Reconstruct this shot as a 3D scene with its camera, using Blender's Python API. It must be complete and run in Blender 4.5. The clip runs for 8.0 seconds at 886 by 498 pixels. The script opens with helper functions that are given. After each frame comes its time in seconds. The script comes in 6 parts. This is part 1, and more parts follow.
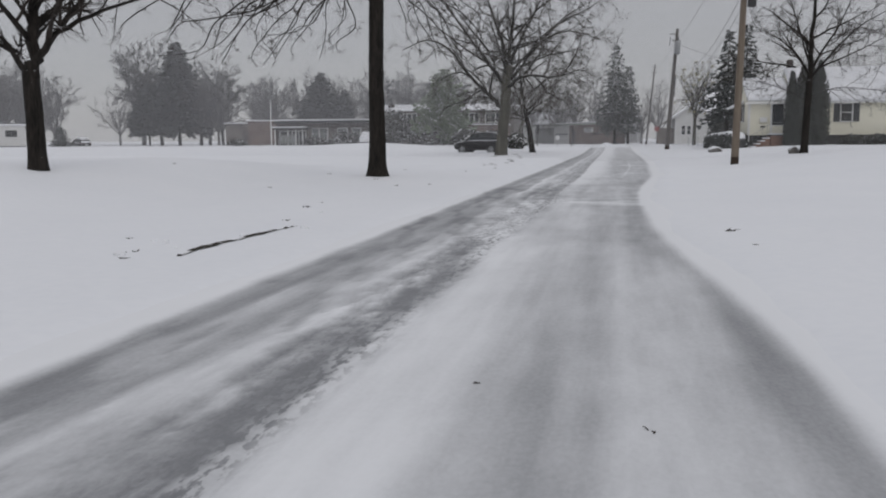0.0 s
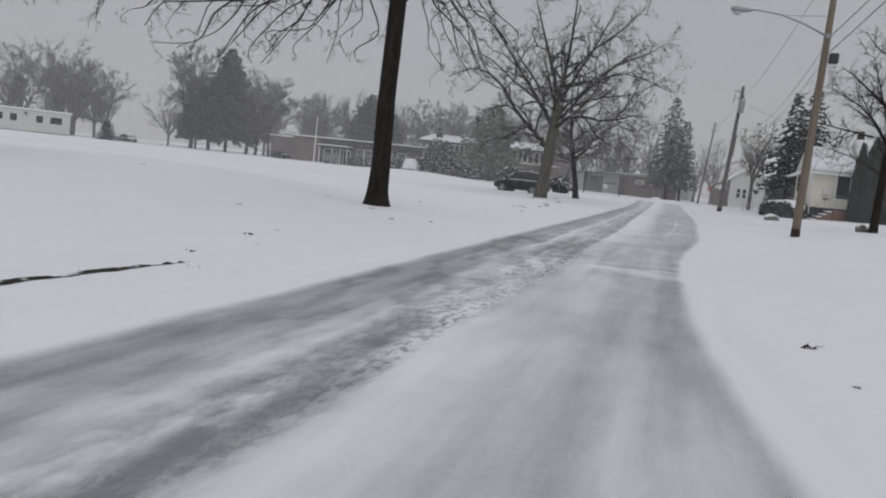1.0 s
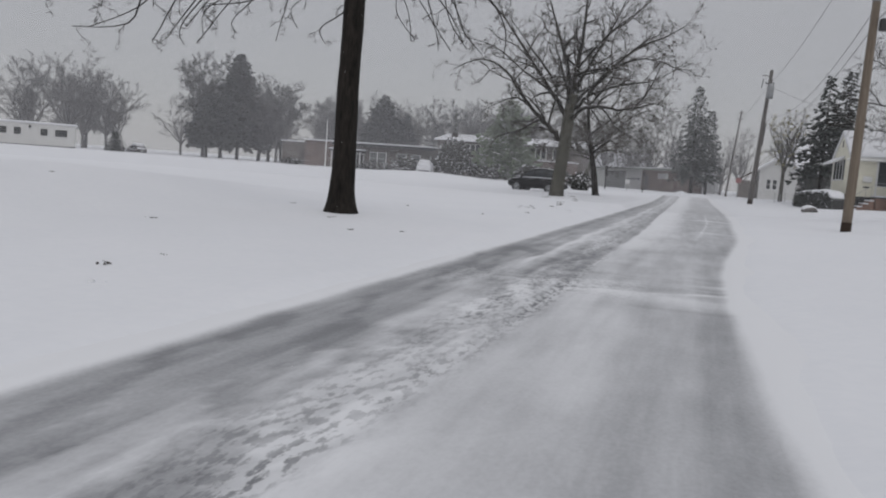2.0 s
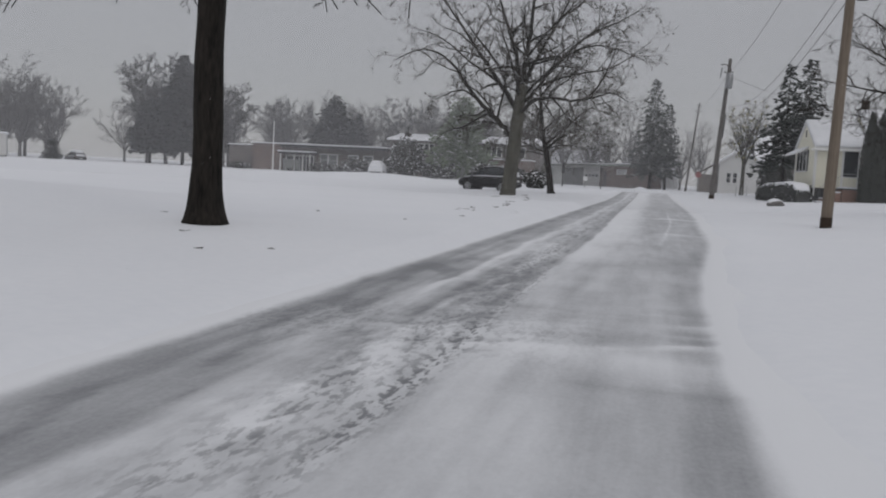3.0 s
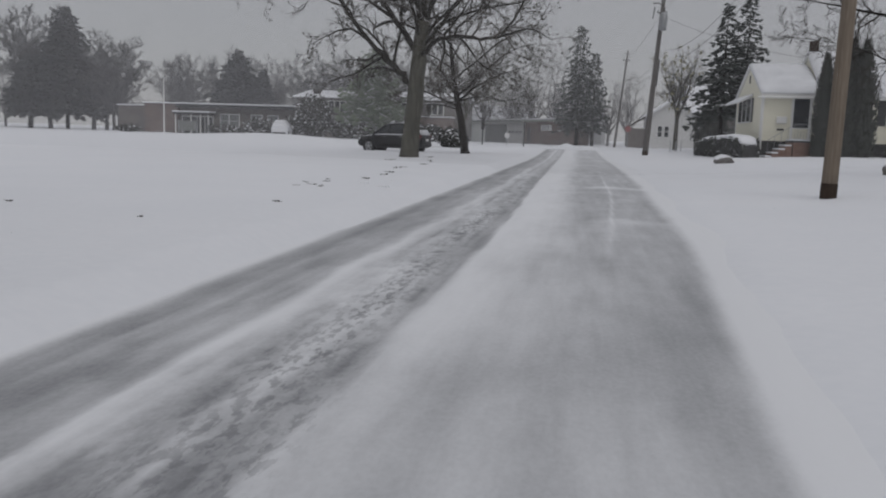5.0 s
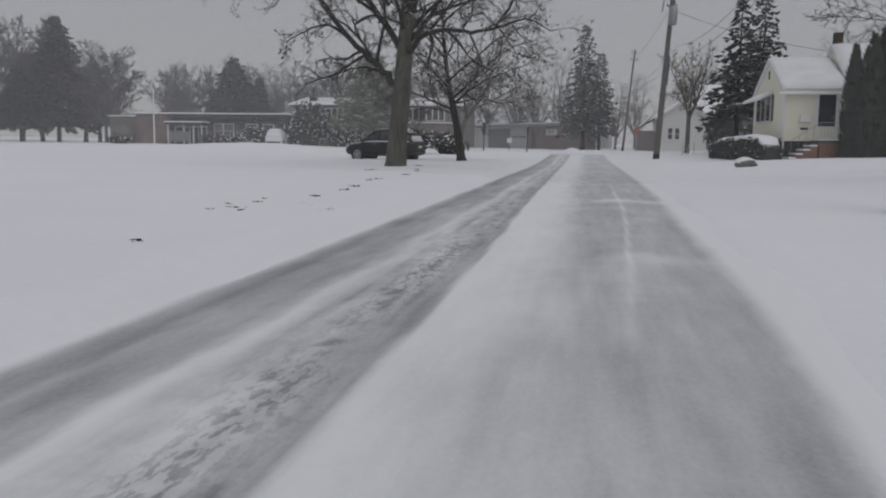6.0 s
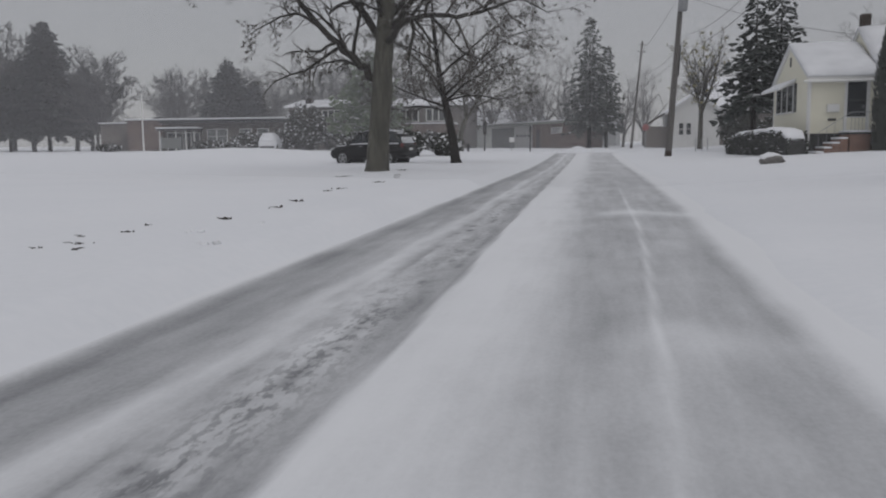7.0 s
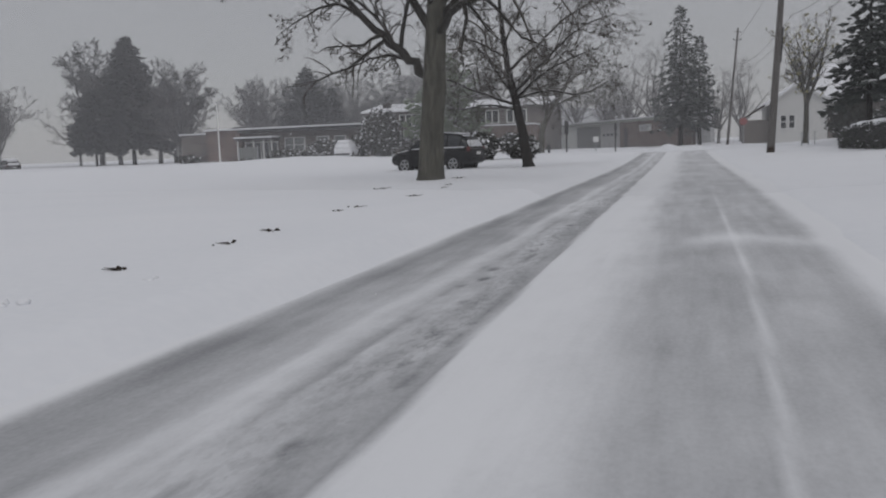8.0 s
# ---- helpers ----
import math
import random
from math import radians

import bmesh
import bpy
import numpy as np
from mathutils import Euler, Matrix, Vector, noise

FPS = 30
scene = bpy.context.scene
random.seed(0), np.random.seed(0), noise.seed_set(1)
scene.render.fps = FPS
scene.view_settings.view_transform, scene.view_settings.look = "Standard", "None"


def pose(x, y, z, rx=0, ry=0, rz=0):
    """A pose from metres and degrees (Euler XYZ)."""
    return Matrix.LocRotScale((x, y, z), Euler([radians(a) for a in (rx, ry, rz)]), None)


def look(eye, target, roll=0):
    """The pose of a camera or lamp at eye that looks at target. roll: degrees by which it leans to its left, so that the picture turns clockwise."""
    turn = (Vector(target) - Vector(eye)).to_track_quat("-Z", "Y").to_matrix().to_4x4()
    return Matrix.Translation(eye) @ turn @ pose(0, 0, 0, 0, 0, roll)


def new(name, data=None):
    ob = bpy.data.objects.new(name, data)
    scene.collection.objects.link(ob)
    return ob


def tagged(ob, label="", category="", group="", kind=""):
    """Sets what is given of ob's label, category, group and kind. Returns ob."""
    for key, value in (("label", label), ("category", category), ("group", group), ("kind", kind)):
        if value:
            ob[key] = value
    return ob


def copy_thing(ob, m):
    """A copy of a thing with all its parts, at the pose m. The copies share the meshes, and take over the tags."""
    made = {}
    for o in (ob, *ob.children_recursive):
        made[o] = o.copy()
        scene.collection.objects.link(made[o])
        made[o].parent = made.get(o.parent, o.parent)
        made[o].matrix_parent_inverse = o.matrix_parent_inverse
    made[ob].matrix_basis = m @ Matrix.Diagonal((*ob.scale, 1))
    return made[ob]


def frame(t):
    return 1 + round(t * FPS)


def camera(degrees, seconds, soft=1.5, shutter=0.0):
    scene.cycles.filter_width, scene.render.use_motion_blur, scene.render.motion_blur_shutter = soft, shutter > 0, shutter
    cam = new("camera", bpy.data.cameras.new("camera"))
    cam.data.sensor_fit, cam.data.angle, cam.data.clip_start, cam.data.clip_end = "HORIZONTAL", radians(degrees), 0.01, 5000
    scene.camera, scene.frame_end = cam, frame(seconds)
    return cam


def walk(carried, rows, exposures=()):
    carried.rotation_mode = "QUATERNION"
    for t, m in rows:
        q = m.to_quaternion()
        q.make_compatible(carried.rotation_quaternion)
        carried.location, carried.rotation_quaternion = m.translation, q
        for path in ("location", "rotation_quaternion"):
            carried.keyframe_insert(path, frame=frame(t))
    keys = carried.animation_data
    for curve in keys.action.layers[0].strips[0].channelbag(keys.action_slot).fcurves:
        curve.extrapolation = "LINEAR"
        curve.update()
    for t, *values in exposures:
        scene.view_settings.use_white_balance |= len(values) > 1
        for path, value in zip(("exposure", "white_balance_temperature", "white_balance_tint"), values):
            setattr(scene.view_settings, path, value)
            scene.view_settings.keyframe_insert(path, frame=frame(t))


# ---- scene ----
cam = camera(54.4, 8.0, soft=2.0)
METRES, EYE, TILT, LEAN, TURN = 30.0, 1.2, 0.0, 0.0, 11.6
ROWS = [
    (0.0, 0.0, 0.0, 0.0, -0.04, -7.22, 0.29),
    (0.5, 0.0134, 0.0548, -0.0004, 2.48, -7.22, 0.19),
    (1.0, 0.0279, 0.1146, -0.0006, 3.37, -5.18, -6.05),
    (2.5, 0.0574, 0.2966, -0.0018, 5.13, -5.22, -3.29),
    (3.0, 0.0692, 0.3557, -0.0024, 2.23, -4.99, -2.87),
    (3.5, 0.0803, 0.4178, -0.0025, -5.8, -4.9, -2.14),
    (4.0, 0.0915, 0.481, -0.0024, -5.83, -5.63, -1.54),
    (4.5, 0.1034, 0.5459, -0.0018, -5.52, -7.87, -1.2),
    (5.0, 0.1152, 0.6097, -0.0019, -2.59, -7.48, -1.77),
    (6.5, 0.1556, 0.7923, -0.0025, -2.13, -7.01, -0.32),
    (7.0, 0.1693, 0.8537, -0.0026, -1.66, -6.99, 0.48),
    (7.5, 0.1837, 0.9161, -0.0026, -0.4, -6.84, 1.35),
    (8.0, 0.1988, 0.9796, -0.0026, 4.21, -6.67, 2.14),
]
walk(cam, [(t, pose(0, 0, EYE, TILT, LEAN, TURN) @ pose(METRES * x, METRES * y, METRES * z, 90 + pitch, roll, yaw)) for t, x, y, z, yaw, pitch, roll in ROWS],
     exposures=[(0.0, 0.1), (1.0, 0.14), (2.5, 0.1), (3.0, -0.02), (3.5, -0.08), (4.5, -0.11), (6.5, -0.08), (8.0, -0.07)])


# ---- light ----
def smooth(a, b, v):
    u = np.clip((v - a) / (b - a), 0, 1)
    return u * u * (3 - 2 * u)


def make_world():
    w = bpy.data.worlds.new("overcast")
    scene.world = w
    w.use_nodes = True
    nt = w.node_tree
    nt.nodes.clear()
    N, L = nt.nodes.new, nt.links.new
    out, bg = N("ShaderNodeOutputWorld"), N("ShaderNodeBackground")
    sky = N("ShaderNodeTexSky")
    sky.sky_type = "NISHITA"
    sky.sun_disc = False
    sky.sun_elevation, sky.sun_rotation = radians(35), radians(150)
    dim = N("ShaderNodeMix")
    dim.data_type = "RGBA"
    dim.inputs[0].default_value = 0.93
    tc, sep, ramp = N("ShaderNodeTexCoord"), N("ShaderNodeSeparateXYZ"), N("ShaderNodeValToRGB")
    ramp.color_ramp.elements[0].position, ramp.color_ramp.elements[0].color = 0.0, (3.8, 3.8, 3.93, 1)
    ramp.color_ramp.elements[1].position, ramp.color_ramp.elements[1].color = 1.0, (6.58, 6.58, 6.84, 1)
    e = ramp.color_ramp.elements.new(0.17)
    e.color = (3.72, 3.72, 3.86, 1)
    e = ramp.color_ramp.elements.new(0.4)
    e.color = (4.2, 4.25, 4.4, 1)
    L(tc.outputs["Generated"], sep.inputs[0])
    L(sep.outputs["Z"], ramp.inputs[0])
    L(sky.outputs[0], dim.inputs[6])
    L(ramp.outputs[0], dim.inputs[7])
    L(dim.outputs[2], bg.inputs[0])
    bg.inputs[1].default_value = 0.095
    L(bg.outputs[0], out.inputs[0])


make_world()
sun = new("sun", bpy.data.lights.new("sun", "SUN"))
sun.data.energy, sun.data.angle, sun.data.color = 0.5, radians(40), (1.0, 0.97, 0.93)
sun.matrix_world = look((30, -50, 60), (0, 0, 0))


# ---- materials ----
def material(name, col, col2=None, rough=0.8, scale=3.0, bump=0.3, metal=0.0, snow=0.0, stretch=(1, 1, 1), fine=25.0,
             snow_scale=6.0, bump_distance=0.02, by_object=0.0):
    """Base colour varied at two scales, fine relief, and settled snow on what faces up."""
    m = bpy.data.materials.new(name)
    m.use_nodes = True
    nt = m.node_tree
    N, L = nt.nodes.new, nt.links.new
    b = nt.nodes["Principled BSDF"]
    geo = N("ShaderNodeNewGeometry")
    mp = N("ShaderNodeMapping")
    mp.inputs["Scale"].default_value = stretch
    L(geo.outputs["Position"], mp.inputs[0])
    n1, n2 = N("ShaderNodeTexNoise"), N("ShaderNodeTexNoise")
    n1.inputs["Scale"].default_value, n2.inputs["Scale"].default_value = scale, fine
    n1.inputs["Detail"].default_value, n2.inputs["Detail"].default_value = 5, 4
    L(mp.outputs[0], n1.inputs[0]), L(mp.outputs[0], n2.inputs[0])
    add = N("ShaderNodeMath")
    add.operation = "MULTIPLY_ADD"
    add.inputs[1].default_value = 0.5
    half = N("ShaderNodeMath")
    half.operation = "MULTIPLY"
    half.inputs[1].default_value = 0.5
    L(n2.outputs["Fac"], half.inputs[0])
    L(n1.outputs["Fac"], add.inputs[0]), L(half.outputs[0], add.inputs[2])
    ramp = N("ShaderNodeMapRange")
    ramp.inputs[1].default_value, ramp.inputs[2].default_value = 0.34, 0.66
    L(add.outputs[0], ramp.inputs[0])
    mix = N("ShaderNodeMix")
    mix.data_type = "RGBA"
    mix.inputs[6].default_value = (*col, 1)
    mix.inputs[7].default_value = (*(col2 or [c * 0.7 for c in col]), 1)
    L(ramp.outputs[0], mix.inputs[0])
    colour = mix.outputs[2]
    if by_object:
        info, hsv, mr = N("ShaderNodeObjectInfo"), N("ShaderNodeHueSaturation"), N("ShaderNodeMapRange")
        mr.inputs[3].default_value, mr.inputs[4].default_value = 1 - by_object, 1 + by_object
        L(info.outputs["Random"], mr.inputs[0])
        L(mr.outputs[0], hsv.inputs["Value"])
        L(colour, hsv.inputs["Color"])
        colour = hsv.outputs[0]
    if snow:
        sep, ns = N("ShaderNodeSeparateXYZ"), N("ShaderNodeTexNoise")
        ns.inputs["Scale"].default_value, ns.inputs["Detail"].default_value = snow_scale, 4
        L(geo.outputs["Position"], ns.inputs[0])
        L(geo.outputs["Normal"], sep.inputs[0])
        s = N("ShaderNodeMath")
        s.operation = "ADD"
        L(sep.outputs["Z"], s.inputs[0]), L(ns.outputs["Fac"], s.inputs[1])
        mr = N("ShaderNodeMapRange")
        mr.inputs[1].default_value, mr.inputs[2].default_value = 1.5 - snow, 1.68 - snow
        L(s.outputs[0], mr.inputs[0])
        m2 = N("ShaderNodeMix")
        m2.data_type = "RGBA"
        m2.inputs[7].default_value = (0.8, 0.81, 0.84, 1)
        L(mr.outputs[0], m2.inputs[0])
        L(colour, m2.inputs[6])
        colour = m2.outputs[2]
    L(colour, b.inputs["Base Color"])
    b.inputs["Roughness"].default_value, b.inputs["Metallic"].default_value = rough, metal
    b.inputs["Specular IOR Level"].default_value = 0.5 if rough < 0.7 else 0.2
    if bump:
        bp = N("ShaderNodeBump")
        bp.inputs["Strength"].default_value, bp.inputs["Distance"].default_value = bump, bump_distance
        L(add.outputs[0], bp.inputs["Height"])
        L(bp.outputs[0], b.inputs["Normal"])
    return m


def brick_material(name, c1, c2, mortar, snow=0.0):
    m = material(name, c1, c2, 0.85, 2.0, 0.2)
    nt = m.node_tree
    N, L = nt.nodes.new, nt.links.new
    b = nt.nodes["Principled BSDF"]
    tc, mp, br = N("ShaderNodeTexCoord"), N("ShaderNodeMapping"), N("ShaderNodeTexBrick")
    mp.inputs["Rotation"].default_value = (radians(90), 0, 0)
    L(tc.outputs["Object"], mp.inputs[0])
    L(mp.outputs[0], br.inputs[0])
    br.inputs["Color1"].default_value, br.inputs["Color2"].default_value = (*c1, 1), (*c2, 1)
    br.inputs["Mortar"].default_value = (*mortar, 1)
    br.inputs["Scale"].default_value = 1.0
    br.inputs["Brick Width"].default_value, br.inputs["Row Height"].default_value = 0.21, 0.075
    br.inputs["Mortar Size"].default_value = 0.008
    no, mx = N("ShaderNodeTexNoise"), N("ShaderNodeMix")
    no.inputs["Scale"].default_value, no.inputs["Detail"].default_value = 0.9, 6
    L(tc.outputs["Object"], no.inputs[0])
    mx.data_type, mx.blend_type = "RGBA", "MULTIPLY"
    mx.inputs[0].default_value = 0.75
    gain = N("ShaderNodeMapRange")
    gain.inputs[1].default_value, gain.inputs[2].default_value = 0.25, 0.75
    gain.inputs[3].default_value, gain.inputs[4].default_value = 0.55, 1.3
    L(no.outputs["Fac"], gain.inputs[0])
    L(br.outputs["Color"], mx.inputs[6])
    L(gain.outputs[0], mx.inputs[7])
    L(mx.outputs[2], b.inputs["Base Color"])
    return m


def road_material():
    """Asphalt under a thin wind-blown layer of snow; the layer's thickness is the mesh's attribute 'cover'."""
    m = bpy.data.materials.new("snow_dusted_asphalt")
    m.use_nodes = True
    nt = m.node_tree
    N, L = nt.nodes.new, nt.links.new
    b = nt.nodes["Principled BSDF"]
    at, geo = N("ShaderNodeAttribute"), N("ShaderNodeNewGeometry")
    at.attribute_name = "cover"

    def noise_of(scale, stretch, detail=6):
        mp, n = N("ShaderNodeMapping"), N("ShaderNodeTexNoise")
        mp.inputs["Scale"].default_value = stretch
        n.inputs["Scale"].default_value, n.inputs["Detail"].default_value = scale, detail
        n.inputs["Roughness"].default_value = 0.6
        L(geo.outputs["Position"], mp.inputs[0])
        L(mp.outputs[0], n.inputs[0])
        return n.outputs["Fac"]

    def math(op, a, bb, c=None):
        n = N("ShaderNodeMath")
        n.operation = op
        for i, v in enumerate((a, bb, c)):
            if v is None:
                continue
            if isinstance(v, (int, float)):
                n.inputs[i].default_value = v
            else:
                L(v, n.inputs[i])
        return n.outputs[0]
    streak = noise_of(2.6, (2.2, 0.24, 1))
    blot = noise_of(1.6, (1, 0.7, 1))
    grain = noise_of(38.0, (1, 0.6, 1), 3)
    v = math("MULTIPLY_ADD", math("SUBTRACT", streak, 0.5), 0.36, at.outputs["Fac"])
    v = math("MULTIPLY_ADD", math("SUBTRACT", blot, 0.5), 0.22, v)
    v = math("MULTIPLY_ADD", math("SUBTRACT", grain, 0.5), 0.16, v)
    ca = N("ShaderNodeAttribute")
    ca.attribute_name = "crust"
    clod = N("ShaderNodeMapRange")
    clod.inputs[1].default_value, clod.inputs[2].default_value = 0.49, 0.57
    L(noise_of(13.0, (1.5, 0.5, 1), 6), clod.inputs[0])
    v = math("MULTIPLY_ADD", math("MULTIPLY", math("SUBTRACT", clod.outputs[0], 0.35), ca.outputs["Fac"]), -0.6, v)
    mr = N("ShaderNodeMapRange")
    mr.interpolation_type = "SMOOTHSTEP"
    mr.inputs[1].default_value, mr.inputs[2].default_value = -0.25, 1.0
    L(v, mr.inputs[0])
    asphalt = N("ShaderNodeMix")
    asphalt.data_type = "RGBA"
    asphalt.inputs[6].default_value, asphalt.inputs[7].default_value = (0.166, 0.171, 0.184, 1), (0.243, 0.249, 0.265, 1)
    L(grain, asphalt.inputs[0])
    mix = N("ShaderNodeMix")
    mix.data_type = "RGBA"
    mix.inputs[7].default_value = (0.78, 0.79, 0.82, 1)
    L(mr.outputs[0], mix.inputs[0])
    L(asphalt.outputs[2], mix.inputs[6])
    L(mix.outputs[2], b.inputs["Base Color"])
    b.inputs["Roughness"].default_value = 0.75
    bp = N("ShaderNodeBump")
    bp.inputs["Strength"].default_value, bp.inputs["Distance"].default_value = 0.35, 0.03
    L(v, bp.inputs["Height"])
    L(bp.outputs[0], b.inputs["Normal"])
    return m


def glass_material(name, tint):
    m = bpy.data.materials.new(name)
    m.use_nodes = True
    b = m.node_tree.nodes["Principled BSDF"]
    b.inputs["Base Color"].default_value = (*tint, 1)
    b.inputs["Roughness"].default_value = 0.06
    b.inputs["Specular IOR Level"].default_value = 0.6
    return m


SNOW = material("snow", (0.80, 0.81, 0.845), (0.76, 0.775, 0.815), 0.7, 0.35, 0.25, fine=9.0, bump_distance=0.03)
CAP = material("settled_snow", (0.82, 0.83, 0.86), (0.77, 0.78, 0.82), 0.7, 4.0, 0.4, fine=30)
ROOF_SNOW = material("thin_roof_snow", (0.74, 0.75, 0.78), (0.58, 0.59, 0.62), 0.7, 1.1, 0.3, fine=14, bump_distance=0.03)
ROAD = road_material()
BARK = material("wet_bark", (0.035, 0.03, 0.026), (0.0075, 0.0068, 0.0062), 0.9, 7.0, 1.0, snow=0.3, stretch=(1, 1, 0.22),
                fine=26, bump_distance=0.06, snow_scale=16)
BARK_GREY = material("grey_bark", (0.13, 0.125, 0.104), (0.042, 0.04, 0.034), 0.9, 6.0, 1.0, snow=0.2, stretch=(1, 1, 0.2),
                     fine=18, bump_distance=0.04, snow_scale=10)
TWIG = material("twig_bark", (0.1, 0.09, 0.08), (0.045, 0.041, 0.037), 0.85, 6.0, 0, snow=0.3, snow_scale=3)
BOUGH = material("dark_wet_bough_bark", (0.055, 0.051, 0.044), (0.018, 0.0165, 0.0148), 0.9, 6.0, 0.8, snow=0.18, fine=20, bump_distance=0.03, snow_scale=7)
TWIG_NEAR = material("dark_wet_twig_bark", (0.05, 0.041, 0.036), (0.026, 0.022, 0.02), 0.85, 6.0, 0, snow=0.1, snow_scale=5)
# far twigs are lightened: distance haze is put into their base colour
TWIG_FAR = material("haze_pale_twig_bark", (0.2, 0.196, 0.194), (0.15, 0.147, 0.145), 0.9, 0.3, 0, snow=0.15, snow_scale=0.6, by_object=0.2)
TWIG_GROVE = material("haze_grey_grove_twigs", (0.15, 0.148, 0.148), (0.115, 0.113, 0.113), 0.9, 0.3, 0, snow=0.05, snow_scale=0.6, by_object=0.15)
NEEDLE = material("spruce_needles", (0.085, 0.096, 0.088), (0.045, 0.052, 0.048), 0.8, 1.5, 0, snow=0.07, snow_scale=0.9)
# far needles and the pine carry haze in their paler base colours
NEEDLE_FAR = material("haze_pale_needles", (0.135, 0.143, 0.142), (0.1, 0.107, 0.107), 0.85, 0.5, 0, snow=0.0)
NEEDLE_MID = material("haze_grey_green_needles", (0.135, 0.147, 0.138), (0.09, 0.1, 0.094), 0.85, 0.7, 0, snow=0.05, snow_scale=0.8)
PINE = material("pine_needles", (0.25, 0.3, 0.21), (0.18, 0.225, 0.148), 0.8, 0.7, 0, snow=0.12, snow_scale=0.8)
FOLIAGE_FILL = material("dark_foliage_fill", (0.05, 0.048, 0.042), (0.03, 0.03, 0.027), 0.9, 5.0, 0.4)
ARB = material("arborvitae_leaf", (0.085, 0.09, 0.079), (0.05, 0.054, 0.048), 0.85, 2.0, 0, snow=0.24, snow_scale=3)
SHRUB = material("shrub_leaf", (0.05, 0.055, 0.045), (0.03, 0.03, 0.027), 0.85, 4.0, 0, snow=0.55, snow_scale=3)
POLE = material("weathered_pole_wood", (0.24, 0.2, 0.16), (0.135, 0.11, 0.089), 0.85, 3.0, 0.8, stretch=(6, 6, 0.25), fine=14)
POLE_DARK = material("creosoted_pole_wood", (0.16, 0.15, 0.145), (0.1, 0.094, 0.09), 0.85, 3.0, 0.8, stretch=(6, 6, 0.25), fine=14)
BUTT = material("dark_wet_wood", (0.06, 0.042, 0.031), (0.03, 0.023, 0.019), 0.8, 5.0, 0.6)
METAL = material("galvanised_steel", (0.36, 0.37, 0.38), (0.27, 0.28, 0.29), 0.45, 8.0, 0.1, metal=0.7)
BLACK = material("black_rubber", (0.02, 0.02, 0.021), (0.03, 0.03, 0.03), 0.7, 10.0, 0.1)
DARK = material("dark_paint", (0.04, 0.04, 0.042), (0.03, 0.03, 0.032), 0.5, 8.0, 0.1)
SIDING = material("cream_vinyl_siding", (0.78, 0.755, 0.63), (0.71, 0.69, 0.585), 0.6, 1.2, 0.05, stretch=(0.3, 0.3, 3))
WHITE = material("white_trim_paint", (0.74, 0.74, 0.73), (0.68, 0.68, 0.67), 0.5, 4.0, 0.08)
WHITE_SIDING = material("white_siding", (0.62, 0.62, 0.61), (0.56, 0.56, 0.555), 0.6, 2.0, 0.08)
SHUTTER = material("dark_shutter_paint", (0.05, 0.052, 0.055), (0.035, 0.037, 0.04), 0.55, 6.0, 0.15)
BLOCK = material("dark_foundation_block", (0.075, 0.075, 0.075), (0.05, 0.05, 0.05), 0.9, 5.0, 0.5)
BRICK_STOOP = brick_material("stoop_brick", (0.23, 0.12, 0.085), (0.17, 0.085, 0.06), (0.26, 0.24, 0.22))
BRICK_FAR = brick_material("weathered_school_brick", (0.2, 0.145, 0.127), (0.17, 0.126, 0.113), (0.22, 0.202, 0.192))
BRICK_GREY = brick_material("grey_brown_school_brick", (0.168, 0.15, 0.14), (0.142, 0.128, 0.12), (0.19, 0.178, 0.17))
GARAGE = material("grey_green_wall_paint", (0.8, 0.815, 0.78), (0.73, 0.75, 0.715), 0.7, 1.5, 0.1)
GARAGE_DARK = material("grey_roller_door", (0.2, 0.21, 0.205), (0.17, 0.175, 0.172), 0.6, 2.0, 0.1)
FASCIA = material("grey_green_fascia", (0.27, 0.29, 0.26), (0.23, 0.245, 0.225), 0.6, 2.0, 0.1)
GLASS = glass_material("dark_window_glass", (0.03, 0.034, 0.038))
GLASS_PALE = glass_material("pale_window_glass", (0.16, 0.17, 0.175))
CARPAINT = material("black_car_paint", (0.008, 0.008, 0.009), (0.016, 0.016, 0.017), 0.5, 3.0, 0)
CARPAINT.node_tree.nodes["Principled BSDF"].inputs["Specular IOR Level"].default_value = 0.3
SILVER = material("silver_alloy", (0.45, 0.46, 0.47), (0.38, 0.39, 0.4), 0.35, 8.0, 0, metal=0.6)
LAMP_GLASS = glass_material("headlamp_glass", (0.42, 0.43, 0.44))
RED = material("red_reflector", (0.13, 0.02, 0.02), (0.1, 0.016, 0.016), 0.35, 8.0, 0)
# red made pale and dull, so that haze sits in the sign's colour
SIGN_RED = material("red_sign_face", (0.3, 0.1, 0.1), (0.24, 0.085, 0.085), 0.5, 8.0, 0)
SOIL = material("wet_soil_and_grass", (0.045, 0.038, 0.03), (0.025, 0.022, 0.018), 0.95, 12.0, 1.0, snow=0.02)
LEAF = material("dead_leaf", (0.055, 0.042, 0.032), (0.03, 0.024, 0.02), 0.9, 20.0, 0.3)
DRY_LEAF = material("dry_yellow_leaf", (0.3, 0.28, 0.15), (0.22, 0.2, 0.11), 0.8, 8.0, 0)
STONE = material("boulder_stone", (0.2, 0.19, 0.18), (0.11, 0.105, 0.1), 0.9, 4.0, 0.8, snow=0.62, snow_scale=5)
CABLE = material("black_cable", (0.05, 0.05, 0.052), (0.04, 0.04, 0.04), 0.6, 5.0, 0)
WOOD_FENCE = material("grey_fence_wood", (0.2, 0.18, 0.165), (0.14, 0.128, 0.118), 0.85, 3.0, 0.4, stretch=(1, 1, 4))


